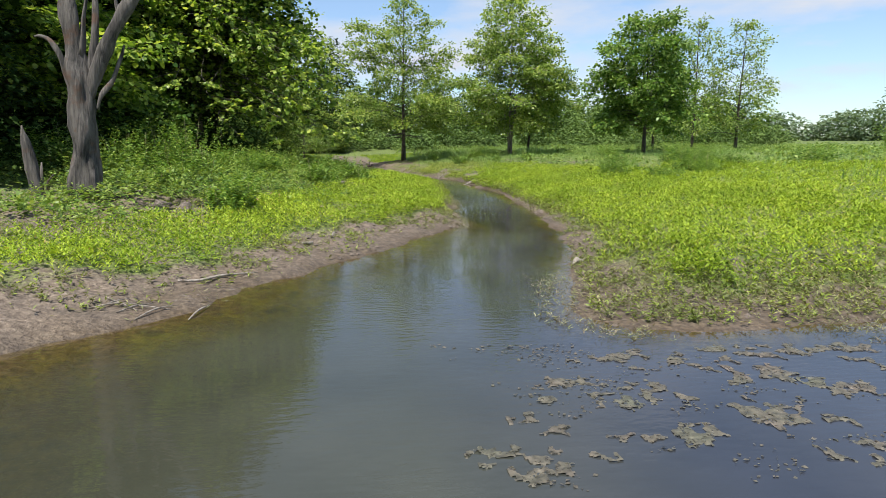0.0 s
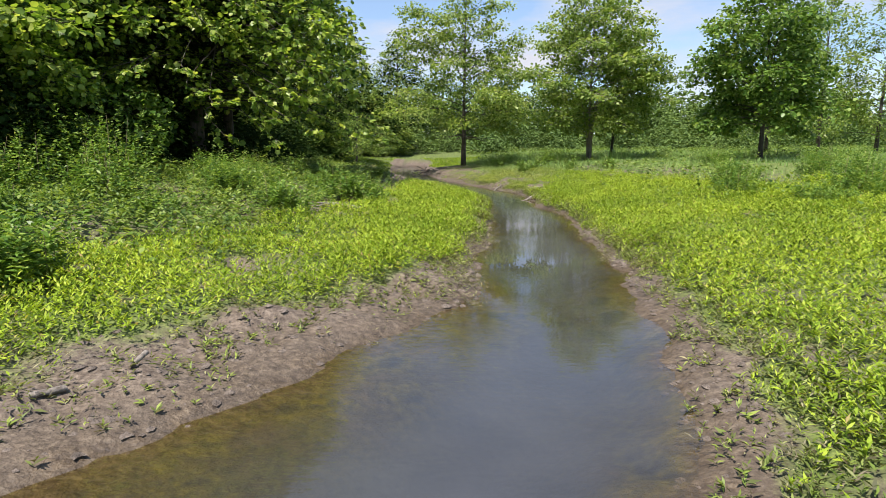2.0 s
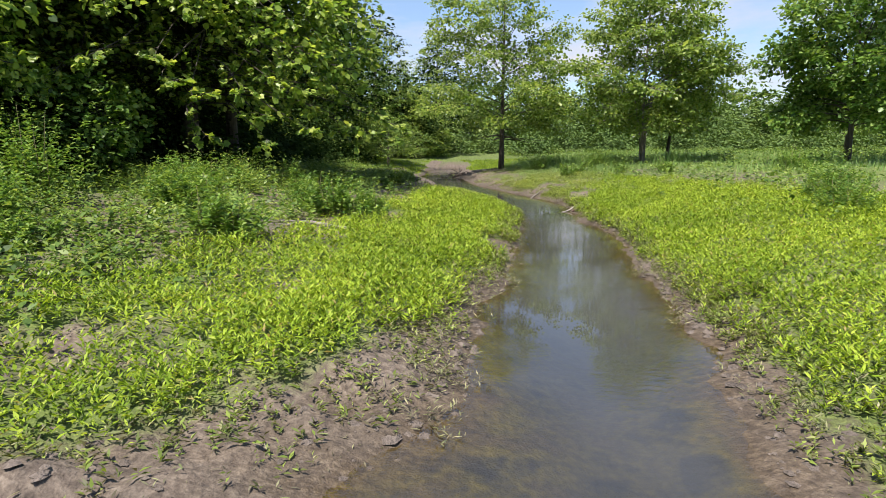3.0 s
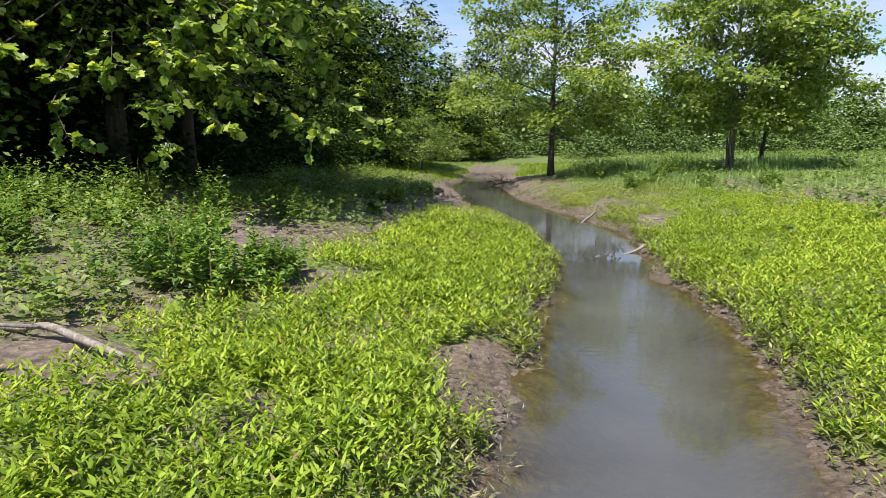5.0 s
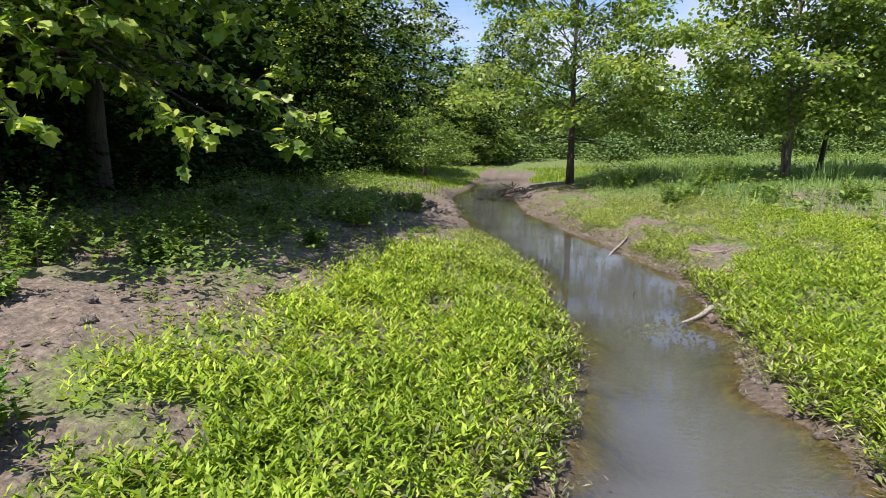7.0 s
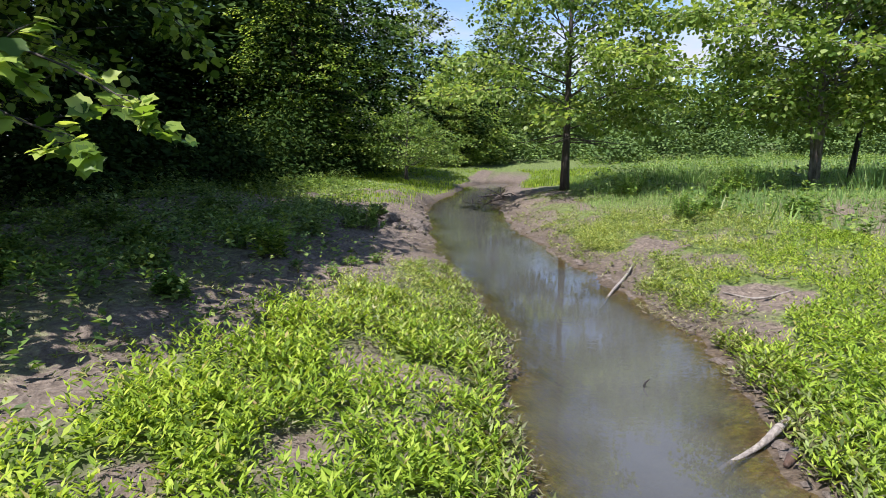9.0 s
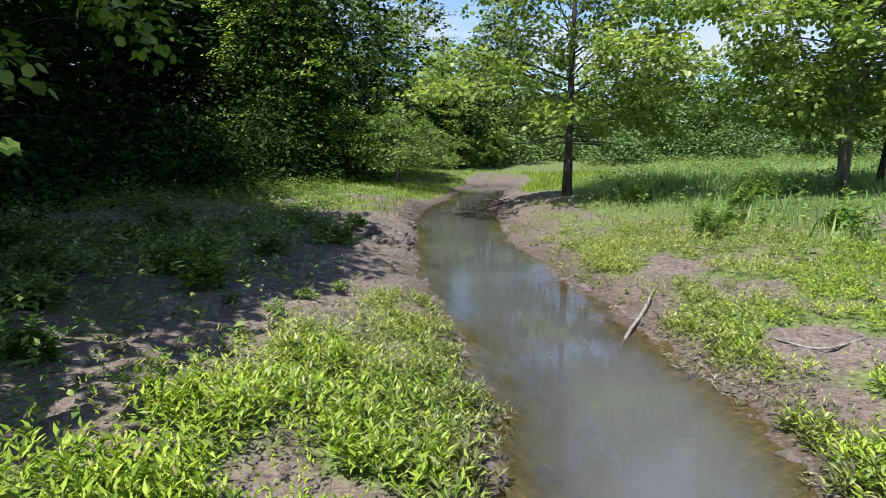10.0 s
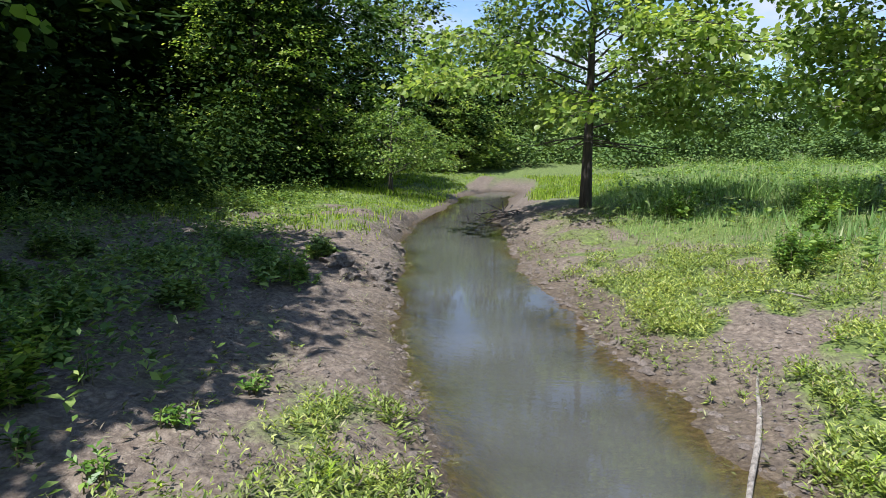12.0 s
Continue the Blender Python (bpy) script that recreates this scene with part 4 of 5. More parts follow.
def dead_tree():
    x, y = -5.6, 13.9
    top = new("dead_tree")
    top.location = (x, y, on_ground(x, y))
    top.rotation_euler = (0, radians(4.0), 0)
    tagged(top, "large dead tree with split grey-brown trunk and bare limbs", "tree")
    rng = np.random.default_rng(9)
    trunk = [(0.0, 0, -0.25), (0.0, 0, 0.15), (0.0, 0, 0.6), (-0.03, 0, 1.3), (-0.05, 0, 2.0), (-0.10, 0, 2.6), (-0.19, 0, 3.2), (-0.30, 0.02, 4.1), (-0.36, 0.05, 5.2), (-0.5, 0.1, 6.6), (-0.6, 0.1, 8.2), (-0.5, 0.3, 10.5), (-0.1, 0.4, 13.0), (0.2, 0.5, 15.5)]
    part("trunk", smooth(gnarl(bulk("trunk", *wood(trunk, [0.36, 0.31, 0.27, 0.25, 0.25, 0.20, 0.15, 0.14, 0.135, 0.13, 0.12, 0.11, 0.09, 0.04], 44, rng)), 0.10, 5.0, 1)), DEADWOOD, top)
    limbs = [([(0.04, 0, 2.15), (0.2, 0, 2.6), (0.40, -0.02, 3.15), (0.75, -0.05, 3.85), (1.2, 0, 4.7), (1.7, 0.1, 6.2), (2.0, 0.2, 8.2), (2.3, 0.5, 10.5), (2.3, 0.7, 13.0)], [0.11, 0.125, 0.135, 0.13, 0.12, 0.11, 0.10, 0.07, 0.03]),
             ([(-0.2, 0, 2.2), (-0.30, -0.06, 2.55), (-0.40, -0.1, 2.95), (-0.56, -0.1, 3.2), (-0.76, -0.1, 3.3), (-0.9, -0.1, 3.28)], [0.06, 0.06, 0.055, 0.05, 0.035, 0.015]),
             ([(0.05, 0.05, 2.5), (0.16, 0.1, 3.1), (0.20, 0.1, 3.8), (0.12, 0.2, 5.0)], [0.09, 0.07, 0.05, 0.02]),
             ([(0.22, 0.0, 1.95), (0.34, 0.0, 2.25), (0.55, 0.1, 2.7), (0.72, 0.1, 3.3)], [0.05, 0.055, 0.045, 0.02]),
             ([(0.72, 0, 3.8), (0.60, 0.0, 4.3), (0.58, 0.1, 5.2)], [0.05, 0.04, 0.015]),
             ([(-0.05, 0, 3.0), (-0.02, 0.05, 3.7), (0.05, 0.1, 4.6)], [0.06, 0.045, 0.02]),
             ([(1.1, 0, 4.6), (1.6, 0.1, 5.0), (2.2, 0.1, 5.6)], [0.06, 0.045, 0.02])]
    for n, (pts, rad) in enumerate(limbs):
        part("limb", smooth(gnarl(bulk("limb", *wood(pts, rad, 14, rng)), 0.05, 5.0, 2 + n)), DEADWOOD, top)
    st = new("tree_stump")
    st.location = (-7.0, 14.7, on_ground(-7.0, 14.7))
    tagged(st, "broken grey tree stump with a split top", "stump")
    part("stem", smooth(gnarl(bulk("stem", *wood([(0.08, 0, -0.2), (0.05, 0, 0.3), (0.0, 0, 0.8), (-0.05, 0, 1.2), (-0.12, 0, 1.55)], [0.17, 0.12, 0.10, 0.085, 0.02], 16, rng)), 0.05, 6.0, 31)), DEADWOOD, st)
    part("splinter", smooth(bulk("splinter", *tube([(0.12, 0.05, 0), (0.16, 0.05, 0.4), (0.20, 0.05, 0.75)], [0.07, 0.05, 0.015], 6, 0.3, rng))), DEADWOOD, st)
    part("splinter", smooth(bulk("splinter", *tube([(0.3, -0.1, 0), (0.36, -0.1, 0.35), (0.5, -0.12, 0.5)], [0.04, 0.03, 0.01], 6, 0.3, rng))), DEADWOOD, st)


dead_tree()


# ---- bushes ----
def plants(rng, x, y, z, tall, count, leaf, shape, rise=0.55, lean=0.3, low=0.15):
    n = len(x)
    k = np.repeat(np.arange(n), count)
    s = np.tile((np.arange(count) + 1.0) / count, n) * (1 - low) + low + rng.normal(0, 0.05, n * count)
    tilt = rng.normal(0, lean, (n, 2))
    h = tall[k]
    base = np.stack([x[k] + tilt[k, 0] * h * s, y[k] + tilt[k, 1] * h * s, z[k] + h * s], -1)
    az = rng.random(n * count) * 2 * np.pi
    ax = np.stack([np.cos(az), np.sin(az), rise * (0.3 + s * 0.9) + rng.normal(0, 0.25, n * count)], -1)
    nm = np.array([0, 0, 1.0]) + rng.normal(0, 0.3, (n * count, 3))
    size = leaf[k] * (0.7 + 0.6 * rng.random(n * count)) * (1.15 - 0.45 * s)
    return leaves(base, ax, nm, size, shape)


def bush(name, x, y, h, r, seed, label, per=16, leaf=0.09, mat=BUSHLEAF, shape=OVAL):
    rng = np.random.default_rng(seed)
    top = new(name)
    top.location = (x, y, on_ground(x, y))
    tagged(top, label, "bush", "creekside bushes")
    k = int(16 + 62 * r) if h > 0.3 else 8
    a, q = rng.random(k) * 6.283, np.sqrt(rng.random(k)) * (0.45 + 0.55 * rng.random(k))
    px, py = q * r * np.cos(a), q * r * np.sin(a)
    tall = h * (0.35 + 0.75 * vnoise(px + seed, py, 2.2 / max(r, 0.3), seed)) * (0.75 + 0.35 * rng.random(k)) * np.clip(1.15 - 0.6 * q, 0.35, 1.1)
    foliage = plants(rng, px, py, ground(px + x, py + y) - top.location.z, tall, per, np.full(k, leaf), (shape[0] * np.array([0.62, 1, 1.6]), shape[1]), 0.4, 0.38, 0.18)
    for i in range(8):
        lean_x, lean_y = rng.normal(0, 0.12, 2) * tall[i]
        part("stem", bulk("stem", *tube([(px[i], py[i], -0.06), (px[i] + lean_x * 0.5, py[i] + lean_y * 0.5, tall[i] * 0.5), (px[i] + lean_x, py[i] + lean_y, tall[i])], [0.010, 0.007, 0.003], 4)), STEM, top)
    part("foliage", bulk("foliage", *foliage), mat, top)


BL = "leafy green bush growing on the creek bank"
for n, (x, y, h, r) in enumerate(((-2.45, 13.1, 1.0, 0.62), (-0.95, 18.9, 0.95, 0.6), (-0.05, 23.0, 1.05, 0.95), (-0.85, 23.6, 0.8, 0.8), (0.35, 23.9, 0.6, 0.5), (-3.0, 17.3, 0.5, 0.45),
                                  (-2.7, 21.2, 1.1, 0.65), (-4.2, 18.3, 1.15, 0.7), (-5.4, 20.8, 1.6, 0.9), (-6.6, 19.2, 1.6, 0.9), (-3.7, 23.4, 1.3, 0.8), (-4.6, 16.2, 0.6, 0.45),
                                  (12.6, 21.5, 0.9, 1.1), (10.4, 23.6, 0.8, 0.7), (11.0, 20.6, 0.7, 0.8), (15.5, 23.5, 0.9, 0.9), (18.5, 22.5, 0.8, 0.9), (11.8, 26.4, 1.0, 0.9), (15.8, 36.5, 0.9, 0.9), (13.6, 22.4, 0.7, 0.8), (14.5, 26.5, 0.8, 0.8),
                                  (6.9, 40.3, 0.75, 0.28), (8.4, 43.5, 0.55, 0.35), (16.5, 27.0, 0.8, 0.9), (11.2, 39.0, 0.6, 0.6), (26.0, 25.5, 2.2, 1.6),
                                  (-1.6, 35.3, 0.45, 0.25), (-1.05, 34.6, 0.5, 0.24), (0.75, 33.2, 0.26, 0.16), (-0.75, 38.7, 0.55, 0.6), (6.2, 46.5, 0.8, 0.5), (9.5, 46.2, 0.9, 0.8), (17.5, 30.5, 0.9, 0.8), (-7.2, 22.5, 1.6, 1.1), (-8.0, 18.5, 1.5, 1.1), (-1.95, 26.2, 0.5, 0.35), (-2.7, 27.6, 0.8, 0.4), (-4.2, 27.6, 0.9, 0.6), (-1.4, 28.4, 0.55, 0.35), (-3.3, 25.6, 0.6, 0.45), (-1.3, 24.4, 0.5, 0.3), (-4.9, 26.0, 1.0, 0.7), (-0.4, 31.0, 0.35, 0.2), (-2.1, 30.2, 0.5, 0.3), (0.75, 33.9, 0.24, 0.16), (0.1, 33.3, 0.22, 0.15), (-0.3, 34.3, 0.25, 0.15), (0.9, 34.9, 0.16, 0.12), (-1.5, 34.4, 0.5, 0.25), (7.6, 41.2, 0.45, 0.3), (9.4, 40.2, 0.6, 0.4))):
    bush("bush", x, y, h * (1.35 if x > 8 else 1.15), r, 200 + n, BL, 38 if h > 0.3 else 7, 0.095 + 0.02 * (h > 0.9))

# Brighter leaf material stands in for the sunfleck on this shoot.
bush("weed_shoot", -0.50, 33.75, 0.75, 0.24, 260, "upright weed shoot on shaded mud, sunlight put into its bright-green leaves", 22, 0.13, WOODLEAF)
for n, (x, y, h, r) in enumerate(((-2.6, 33.4, 0.45, 0.4), (-1.9, 35.9, 0.4, 0.35), (-3.3, 36.2, 0.6, 0.5), (-2.5, 38.4, 0.5, 0.45), (-1.7, 32.3, 0.35, 0.3), (-3.9, 34.1, 0.6, 0.5), (-1.2, 36.9, 0.5, 0.3), (-2.2, 40.2, 0.5, 0.5), (-4.4, 38.5, 0.7, 0.6), (-3.1, 31.4, 0.5, 0.4), (-0.9, 40.6, 0.4, 0.35))):
    bush("shade_weed", x, y, h, r, 270 + n, "dark green weed clump on the shaded woodland floor", 22, 0.12, WEED)


# ---- low plants ----
def scatter(rng, box, per_m2):
    x0, y0, x1, y1 = box
    n = int((x1 - x0) * (y1 - y0) * per_m2)
    return x0 + rng.random(n) * (x1 - x0), y0 + rng.random(n) * (y1 - y0)


def path_gap(x, y):
    """Distance from the middle of the creek's course, along which the view runs."""
    return np.abs(x - np.interp(y, [0, 8, 18, 26, 36, 46], [0, 2.5, 3.7, 4.05, 3.2, 2.0])) + np.maximum(y - 38, 0)


def smartweed(seed, per_m2, near, far, count, leaf, shape, box=(-12, 3, 34, 42)):
    rng = np.random.default_rng(seed)
    x, y = scatter(rng, box, per_m2)
    gap = path_gap(x, y)
    ok = (gap >= near) & (gap < far)
    x, y = x[ok], y[ok]
    sd = shore_distance(x, y)
    lime, weed, left = cover_of(x, y, sd + 0.22 * (y > 16))
    ok = (rng.random(len(x)) < lime) & (sd > -0.3)
    x, y, sd, lime = x[ok], y[ok], sd[ok], lime[ok]
    ok = ground(x, y, sd) > 0.012
    x, y, sd, lime = x[ok], y[ok], sd[ok], lime[ok]
    small = 1 - 0.26 * np.clip((y - 31) / 3, 0, 1) * (x < 10)
    tall = (0.12 + 0.16 * vnoise(x, y, 0.7, 21) + 0.08 * rng.random(len(x))) * np.clip(0.6 + 0.4 * sd, 0.55, 1) * small
    z = ground(x, y, sd)
    size = leaf * small * np.clip(0.5 + lime, 0.6, 1)
    edge = (sd + 0.25 * rng.normal(0, 1, len(x)) < 0.22) & (y > 15)
    dull = (x > 2.6) & (y < 21) & (sd + 0.5 * rng.normal(0, 1, len(x)) < np.interp(y, [8, 12, 17, 21], [1.5, 1.35, 0.8, 0.2]))
    tall, size = np.where(dull, 0.55 * tall, tall), size * np.where(dull, 0.72, np.interp(y, [18, 24], [0.86, 1.0]))
    edge |= dull & (rng.random(len(x)) < 0.75)
    up = (y + 1.4 * rng.normal(0, 1, len(x)) > np.where(x < 4.5, 31.5, np.interp(x, [5, 7, 8.5, 10], [32, 35, 38.5, 42]))) & ~edge
    for name, mat, ok, label in (("edge_weeds", FRINGE, edge, "brownish half-withered weeds hanging over the waterline"), ("smartweed", LIME, ~up & ~edge, "dense bright lime-green smartweed covering the creek bank"), ("bank_weeds", MUTED, up, "patchy muted green weeds on the muddy upper bank")):
        if ok.sum() > 60:
            me = bulk(name, *plants(rng, x[ok], y[ok], z[ok], tall[ok], count, size[ok], shape, 0.9))
            tagged(part(name, me, mat), label, "weeds", kind="stuff")


smartweed(41, 330, 0.0, 2.7, 8, 0.108, LEAFY)
smartweed(42, 270, 2.7, 8.0, 5, 0.108, LEAFY)
smartweed(43, 135, 8.0, 34.0, 4, 0.112, LEAFY)


def thin_weeds():
    rng = np.random.default_rng(44)
    x, y = scatter(rng, (-7, 4, 11, 50), 170)
    sd = shore_distance(x, y)
    lime, weed, left = cover_of(x, y, sd)
    wider = np.maximum(cover_of(x, y, sd + 0.9)[0], cover_of(x, y, sd - 1.0)[0])
    clump = np.clip((vnoise(x, y, 3.2, 34) - 0.30) * 5, 0.15, 1)
    fringe = np.clip(wider - lime, 0, 1) * clump
    margin = 1.0 * ((y < 9.5) & (x > 2) & (sd > 0.0) & (sd < 2)) * np.clip((vnoise(x, y, 1.8, 35) - 0.2) * 3, 0.25, 1)
    ok = (rng.random(len(x)) < np.maximum(np.maximum(weed * 0.4 * clump, margin), fringe)) & (sd > 0.08)
    x, y, sd = x[ok], y[ok], sd[ok]
    tall = 0.025 + 0.075 * rng.random(len(x))
    me = bulk("thin_weeds", *plants(rng, x, y, ground(x, y, sd), tall, 5, 0.045 + 0.045 * rng.random(len(x)), LEAFY, 0.7, 0.3, 0.0))
    tagged(part("thin_weeds", me, FRINGE), "sparse low brownish-green weeds on bare mud", "weeds", kind="stuff")
    # withered stalks where the plants meet the mud
    x, y = scatter(rng, (-7, 4, 11, 50), 330)
    sd = shore_distance(x, y)
    lime, weed, left = cover_of(x, y, sd)
    n = vnoise(x, y, 1.1, 31)
    rim = np.clip(3 * lime * (1 - lime) + 0.10 + 0.9 * ((sd < 0.6) & (y > 13) & (y < 34)), 0, 1) * np.clip((n - np.where((sd < 0.75) & (y > 17), 0.25, 0.45)) * 4, 0, 1) * np.clip((vnoise(x, y, 5.0, 32) - 0.42) * 6, np.where((sd < 0.75) & (y > 17), 0.5, 0.03), 1) * (sd > -0.25) * np.clip(3.2 - sd, 0, 1)
    bay = (sd > -0.6) & (sd < 1.9) & (y < 8.5) & (x > 2.0) & (x < 9) & (n > np.where(sd < 0, 0.55, 0.3)) & (vnoise(x, y, 5.0, 32) > 0.40)
    ok = (rng.random(len(x)) < np.maximum(rim * 0.75, 0.6 * bay)) & (bay | (ground(x, y, sd) > -0.02))
    x, y, sd = x[ok], y[ok], sd[ok]
    me = bulk("withered_weeds", *plants(rng, x, y, np.maximum(ground(x, y, sd), -0.03), 0.03 + 0.12 * rng.random(len(x)), 4, 0.04 + 0.06 * rng.random(len(x)), STRAW, 0.6, 0.8, 0.0))
    tagged(part("withered_weeds", me, WITHER), "withered grey-brown weed stalks along the muddy edge", "weeds", kind="stuff")


thin_weeds()


def woodland_weeds():
    rng = np.random.default_rng(45)
    x, y = scatter(rng, (-10.5, 9, 1, 52), 50)
    sd = shore_distance(x, y)
    lime, weed, left = cover_of(x, y, sd)
    n = vnoise(x, y, 0.4, 51)
    shade = np.clip((sd - np.where(y > 30, 1.5, 2.6)) / 1.6, 0, 1) * (1 - lime) * np.where(y > 27, np.clip((n - 0.24) * 3.6, 0.14, 0.9), np.clip((n - 0.30) * 4.5, 0.06, 1))
    shade *= np.where((y > 43) & (x > -5), 0.3, 1) * np.where((y > 22) & (y < 29) & (x > -2.2), 0.55, 1) * np.where(x < -9, 0.4, 1)
    ok = left & (rng.random(len(x)) < shade)
    for bx, by, rx, ry in BARE:
        ok &= np.hypot((x - bx) / rx, (y - by) / ry) > 0.9
    x, y, sd = x[ok], y[ok], sd[ok]
    tall = (0.12 + 1.0 * vnoise(x, y, 0.9, 52) ** 3 + 0.22 * rng.random(len(x))) * np.where(y > 26, 0.72, 0.95)
    me = bulk("woodland_weeds", *plants(rng, x, y, ground(x, y, sd), tall, 7, (0.045 + 0.06 * rng.random(len(x)) ** 1.5) * np.where(y < 24, 1.6, 1.55), (OVAL[0] * np.array([0.7, 1, 1.4]), OVAL[1]), 0.45, 0.3))
    tagged(part("woodland_weeds", me, WEED), "mixed green weeds at the shaded edge of the woods", "weeds", kind="stuff")


woodland_weeds()


def blades(name, seed, box, per_m2, low, high, width, keep_at, label, mat=GRASS):
    rng = np.random.default_rng(seed)
    x, y = scatter(rng, box, per_m2)
    sd = shore_distance(x, y)
    ok = rng.random(len(x)) < keep_at(x, y, sd)
    x, y, sd = x[ok], y[ok], sd[ok]
    n = len(x)
    az = rng.random(n) * 2 * np.pi
    up = np.stack([np.cos(az) * 0.35, np.sin(az) * 0.35, np.ones(n)], -1) + rng.normal(0, 0.15, (n, 3))
    nm = np.stack([np.cos(az), np.sin(az), np.full(n, 0.3)], -1)
    size = (low + (high - low) * rng.random(n)) * (0.6 + 0.8 * vnoise(x, y, 0.25, 61))
    t, q = BLADE
    me = bulk(name, *leaves(np.stack([x, y, ground(x, y, sd) - 0.02], -1), up, nm, size, (t * np.array([width, 1, 1.5]), q)))
    tagged(part(name, me, mat), label, "grass", kind="stuff")


def meadow(x, y, sd):
    lime, weed, left = cover_of(x, y, sd)
    n = vnoise(x, y, 0.5, 62)
    return np.where(left, 0, np.where(y > 42, np.clip((sd - 2.0) / 1.4, 0, 1), np.clip((sd - 3.0) / 3.0, 0, 1))) * (1 - lime) * np.clip((n - 0.1) * 1.6, 0, 1)


def mown(x, y, sd):
    return turf_of(x, y, sd) * (x > -11) * ((x < 0.9) | (y > 56))


blades("meadow_grass", 46, (4, 36, 24, 60), 260, 0.07, 0.26, 0.34, meadow, "tall pale-green meadow grass among weeds")
blades("meadow_grass", 47, (8, 14, 70, 95), 13, 0.14, 0.38, 0.9, meadow, "tall pale-green meadow grass among weeds")
blades("bank_grass", 48, (-10, 42, 7, 70), 170, 0.07, 0.20, 1.0, mown, "short bright grass on the far creek bank", LIME)


def meadow_weeds():
    rng = np.random.default_rng(49)
    x, y = scatter(rng, (5, 17, 48, 80), 5)
    sd = shore_distance(x, y)
    lime, weed, left = cover_of(x, y, sd)
    n = vnoise(x, y, 0.35, 64)
    ok = ~left & (rng.random(len(x)) < (1 - lime) * np.clip((n - 0.25) * 2.5, 0, 1) * np.clip((sd - 2) / 2, 0, 1))
    x, y, sd = x[ok], y[ok], sd[ok]
    tall = 0.15 + 0.55 * vnoise(x, y, 0.6, 65) ** 2 + 0.15 * rng.random(len(x))
    me = bulk("meadow_weeds", *plants(rng, x, y, ground(x, y, sd), tall, 7, 0.13 + 0.075 * rng.random(len(x)), OVAL, 0.4, 0.25))
    tagged(part("meadow_weeds", me, WEED), "mixed leafy weeds standing in the meadow", "weeds", kind="stuff")


def mud_litter():
    rng = np.random.default_rng(50)
    x, y = scatter(rng, (-7, 4, 10, 52), 70)
    sd = shore_distance(x, y)
    lime, weed, left = cover_of(x, y, sd)
    n = vnoise(x, y, 0.9, 66)
    ok = (sd > 0.03) & (sd < 6.5) & (rng.random(len(x)) < (1 - lime) * np.clip((n - 0.45) * 3.0, 0.10, 1))
    x, y, sd = x[ok], y[ok], sd[ok]
    k = len(x)
    az = rng.random(k) * 6.283
    ax = np.stack([np.cos(az), np.sin(az), rng.normal(0, 0.2, k)], -1)
    nm = np.array([0, 0, 1.0]) + rng.normal(0, 0.35, (k, 3))
    me = bulk("mud_litter", *leaves(np.stack([x, y, ground(x, y, sd) + 0.012], -1), ax, nm, 0.02 + 0.07 * rng.random(k) ** 2, STRAW))
    tagged(part("mud_litter", me, WITHER), "scattered dead leaves and stalk bits on mud", "leaf litter", kind="stuff")


def grass_clump(x, y, r, h, seed):
    rng = np.random.default_rng(seed)
    k = int(260 * r)
    a, q = rng.random(k) * 6.283, np.sqrt(rng.random(k)) * r
    px, py = q * np.cos(a), q * np.sin(a)
    z0 = on_ground(x, y)
    up = np.stack([px * 0.5, py * 0.5, np.full(k, 1.0)], -1) + rng.normal(0, 0.2, (k, 3))
    nm = np.stack([np.cos(a), np.sin(a), np.full(k, 0.3)], -1)
    base = np.stack([px, py, ground(px + x, py + y) - z0 - 0.03], -1)
    t, f = BLADE
    me = bulk("grass_clump", *leaves(base, up, nm, h * (0.5 + 0.6 * rng.random(k)), (t * np.array([0.3, 1, 2.5]), f)))
    ob = part("grass_clump", me, GRASS)
    ob.location = (x, y, z0)
    tagged(ob, "tall dark-green grass clump in the shade of trees", "grass", "tall grass clumps")


for n, (x, y, r, h) in enumerate(((6.6, 49.6, 0.9, 0.75), (7.6, 50.4, 0.8, 0.7), (10.2, 48.2, 0.9, 0.8), (11.2, 49.0, 0.8, 0.7), (9.2, 51.0, 0.8, 0.7), (14.2, 46.6, 0.8, 0.8), (5.6, 47.9, 0.6, 0.55), (12.9, 45.2, 0.7, 0.75))):
    grass_clump(x, y, r, h, 600 + n)
meadow_weeds()
mud_litter()

# ---- wood and debris ----
def stick(name, pts, rad, mat, label, seed=0, category="branch", sides=7, twigs=()):
    rng = np.random.default_rng(seed)
    p = curve(pts, 4)
    r = np.interp(np.linspace(0, 1, len(p)), np.linspace(0, 1, len(rad)), rad)
    ob = part(name, smooth(bulk(name, *tube(p, r, sides, 0.15, rng))), mat)
    tagged(ob, label, category)
    for tp, tr in twigs:
        part("twig", smooth(bulk("twig", *tube(curve(tp, 3), np.interp(np.linspace(0, 1, 3 * (len(tp) - 1) + 1), np.linspace(0, 1, len(tr)), tr), 5))), mat, ob)
    return ob


def gp(x, y, up=0.02):
    return (x, y, max(on_ground(x, y), -0.02) + up)


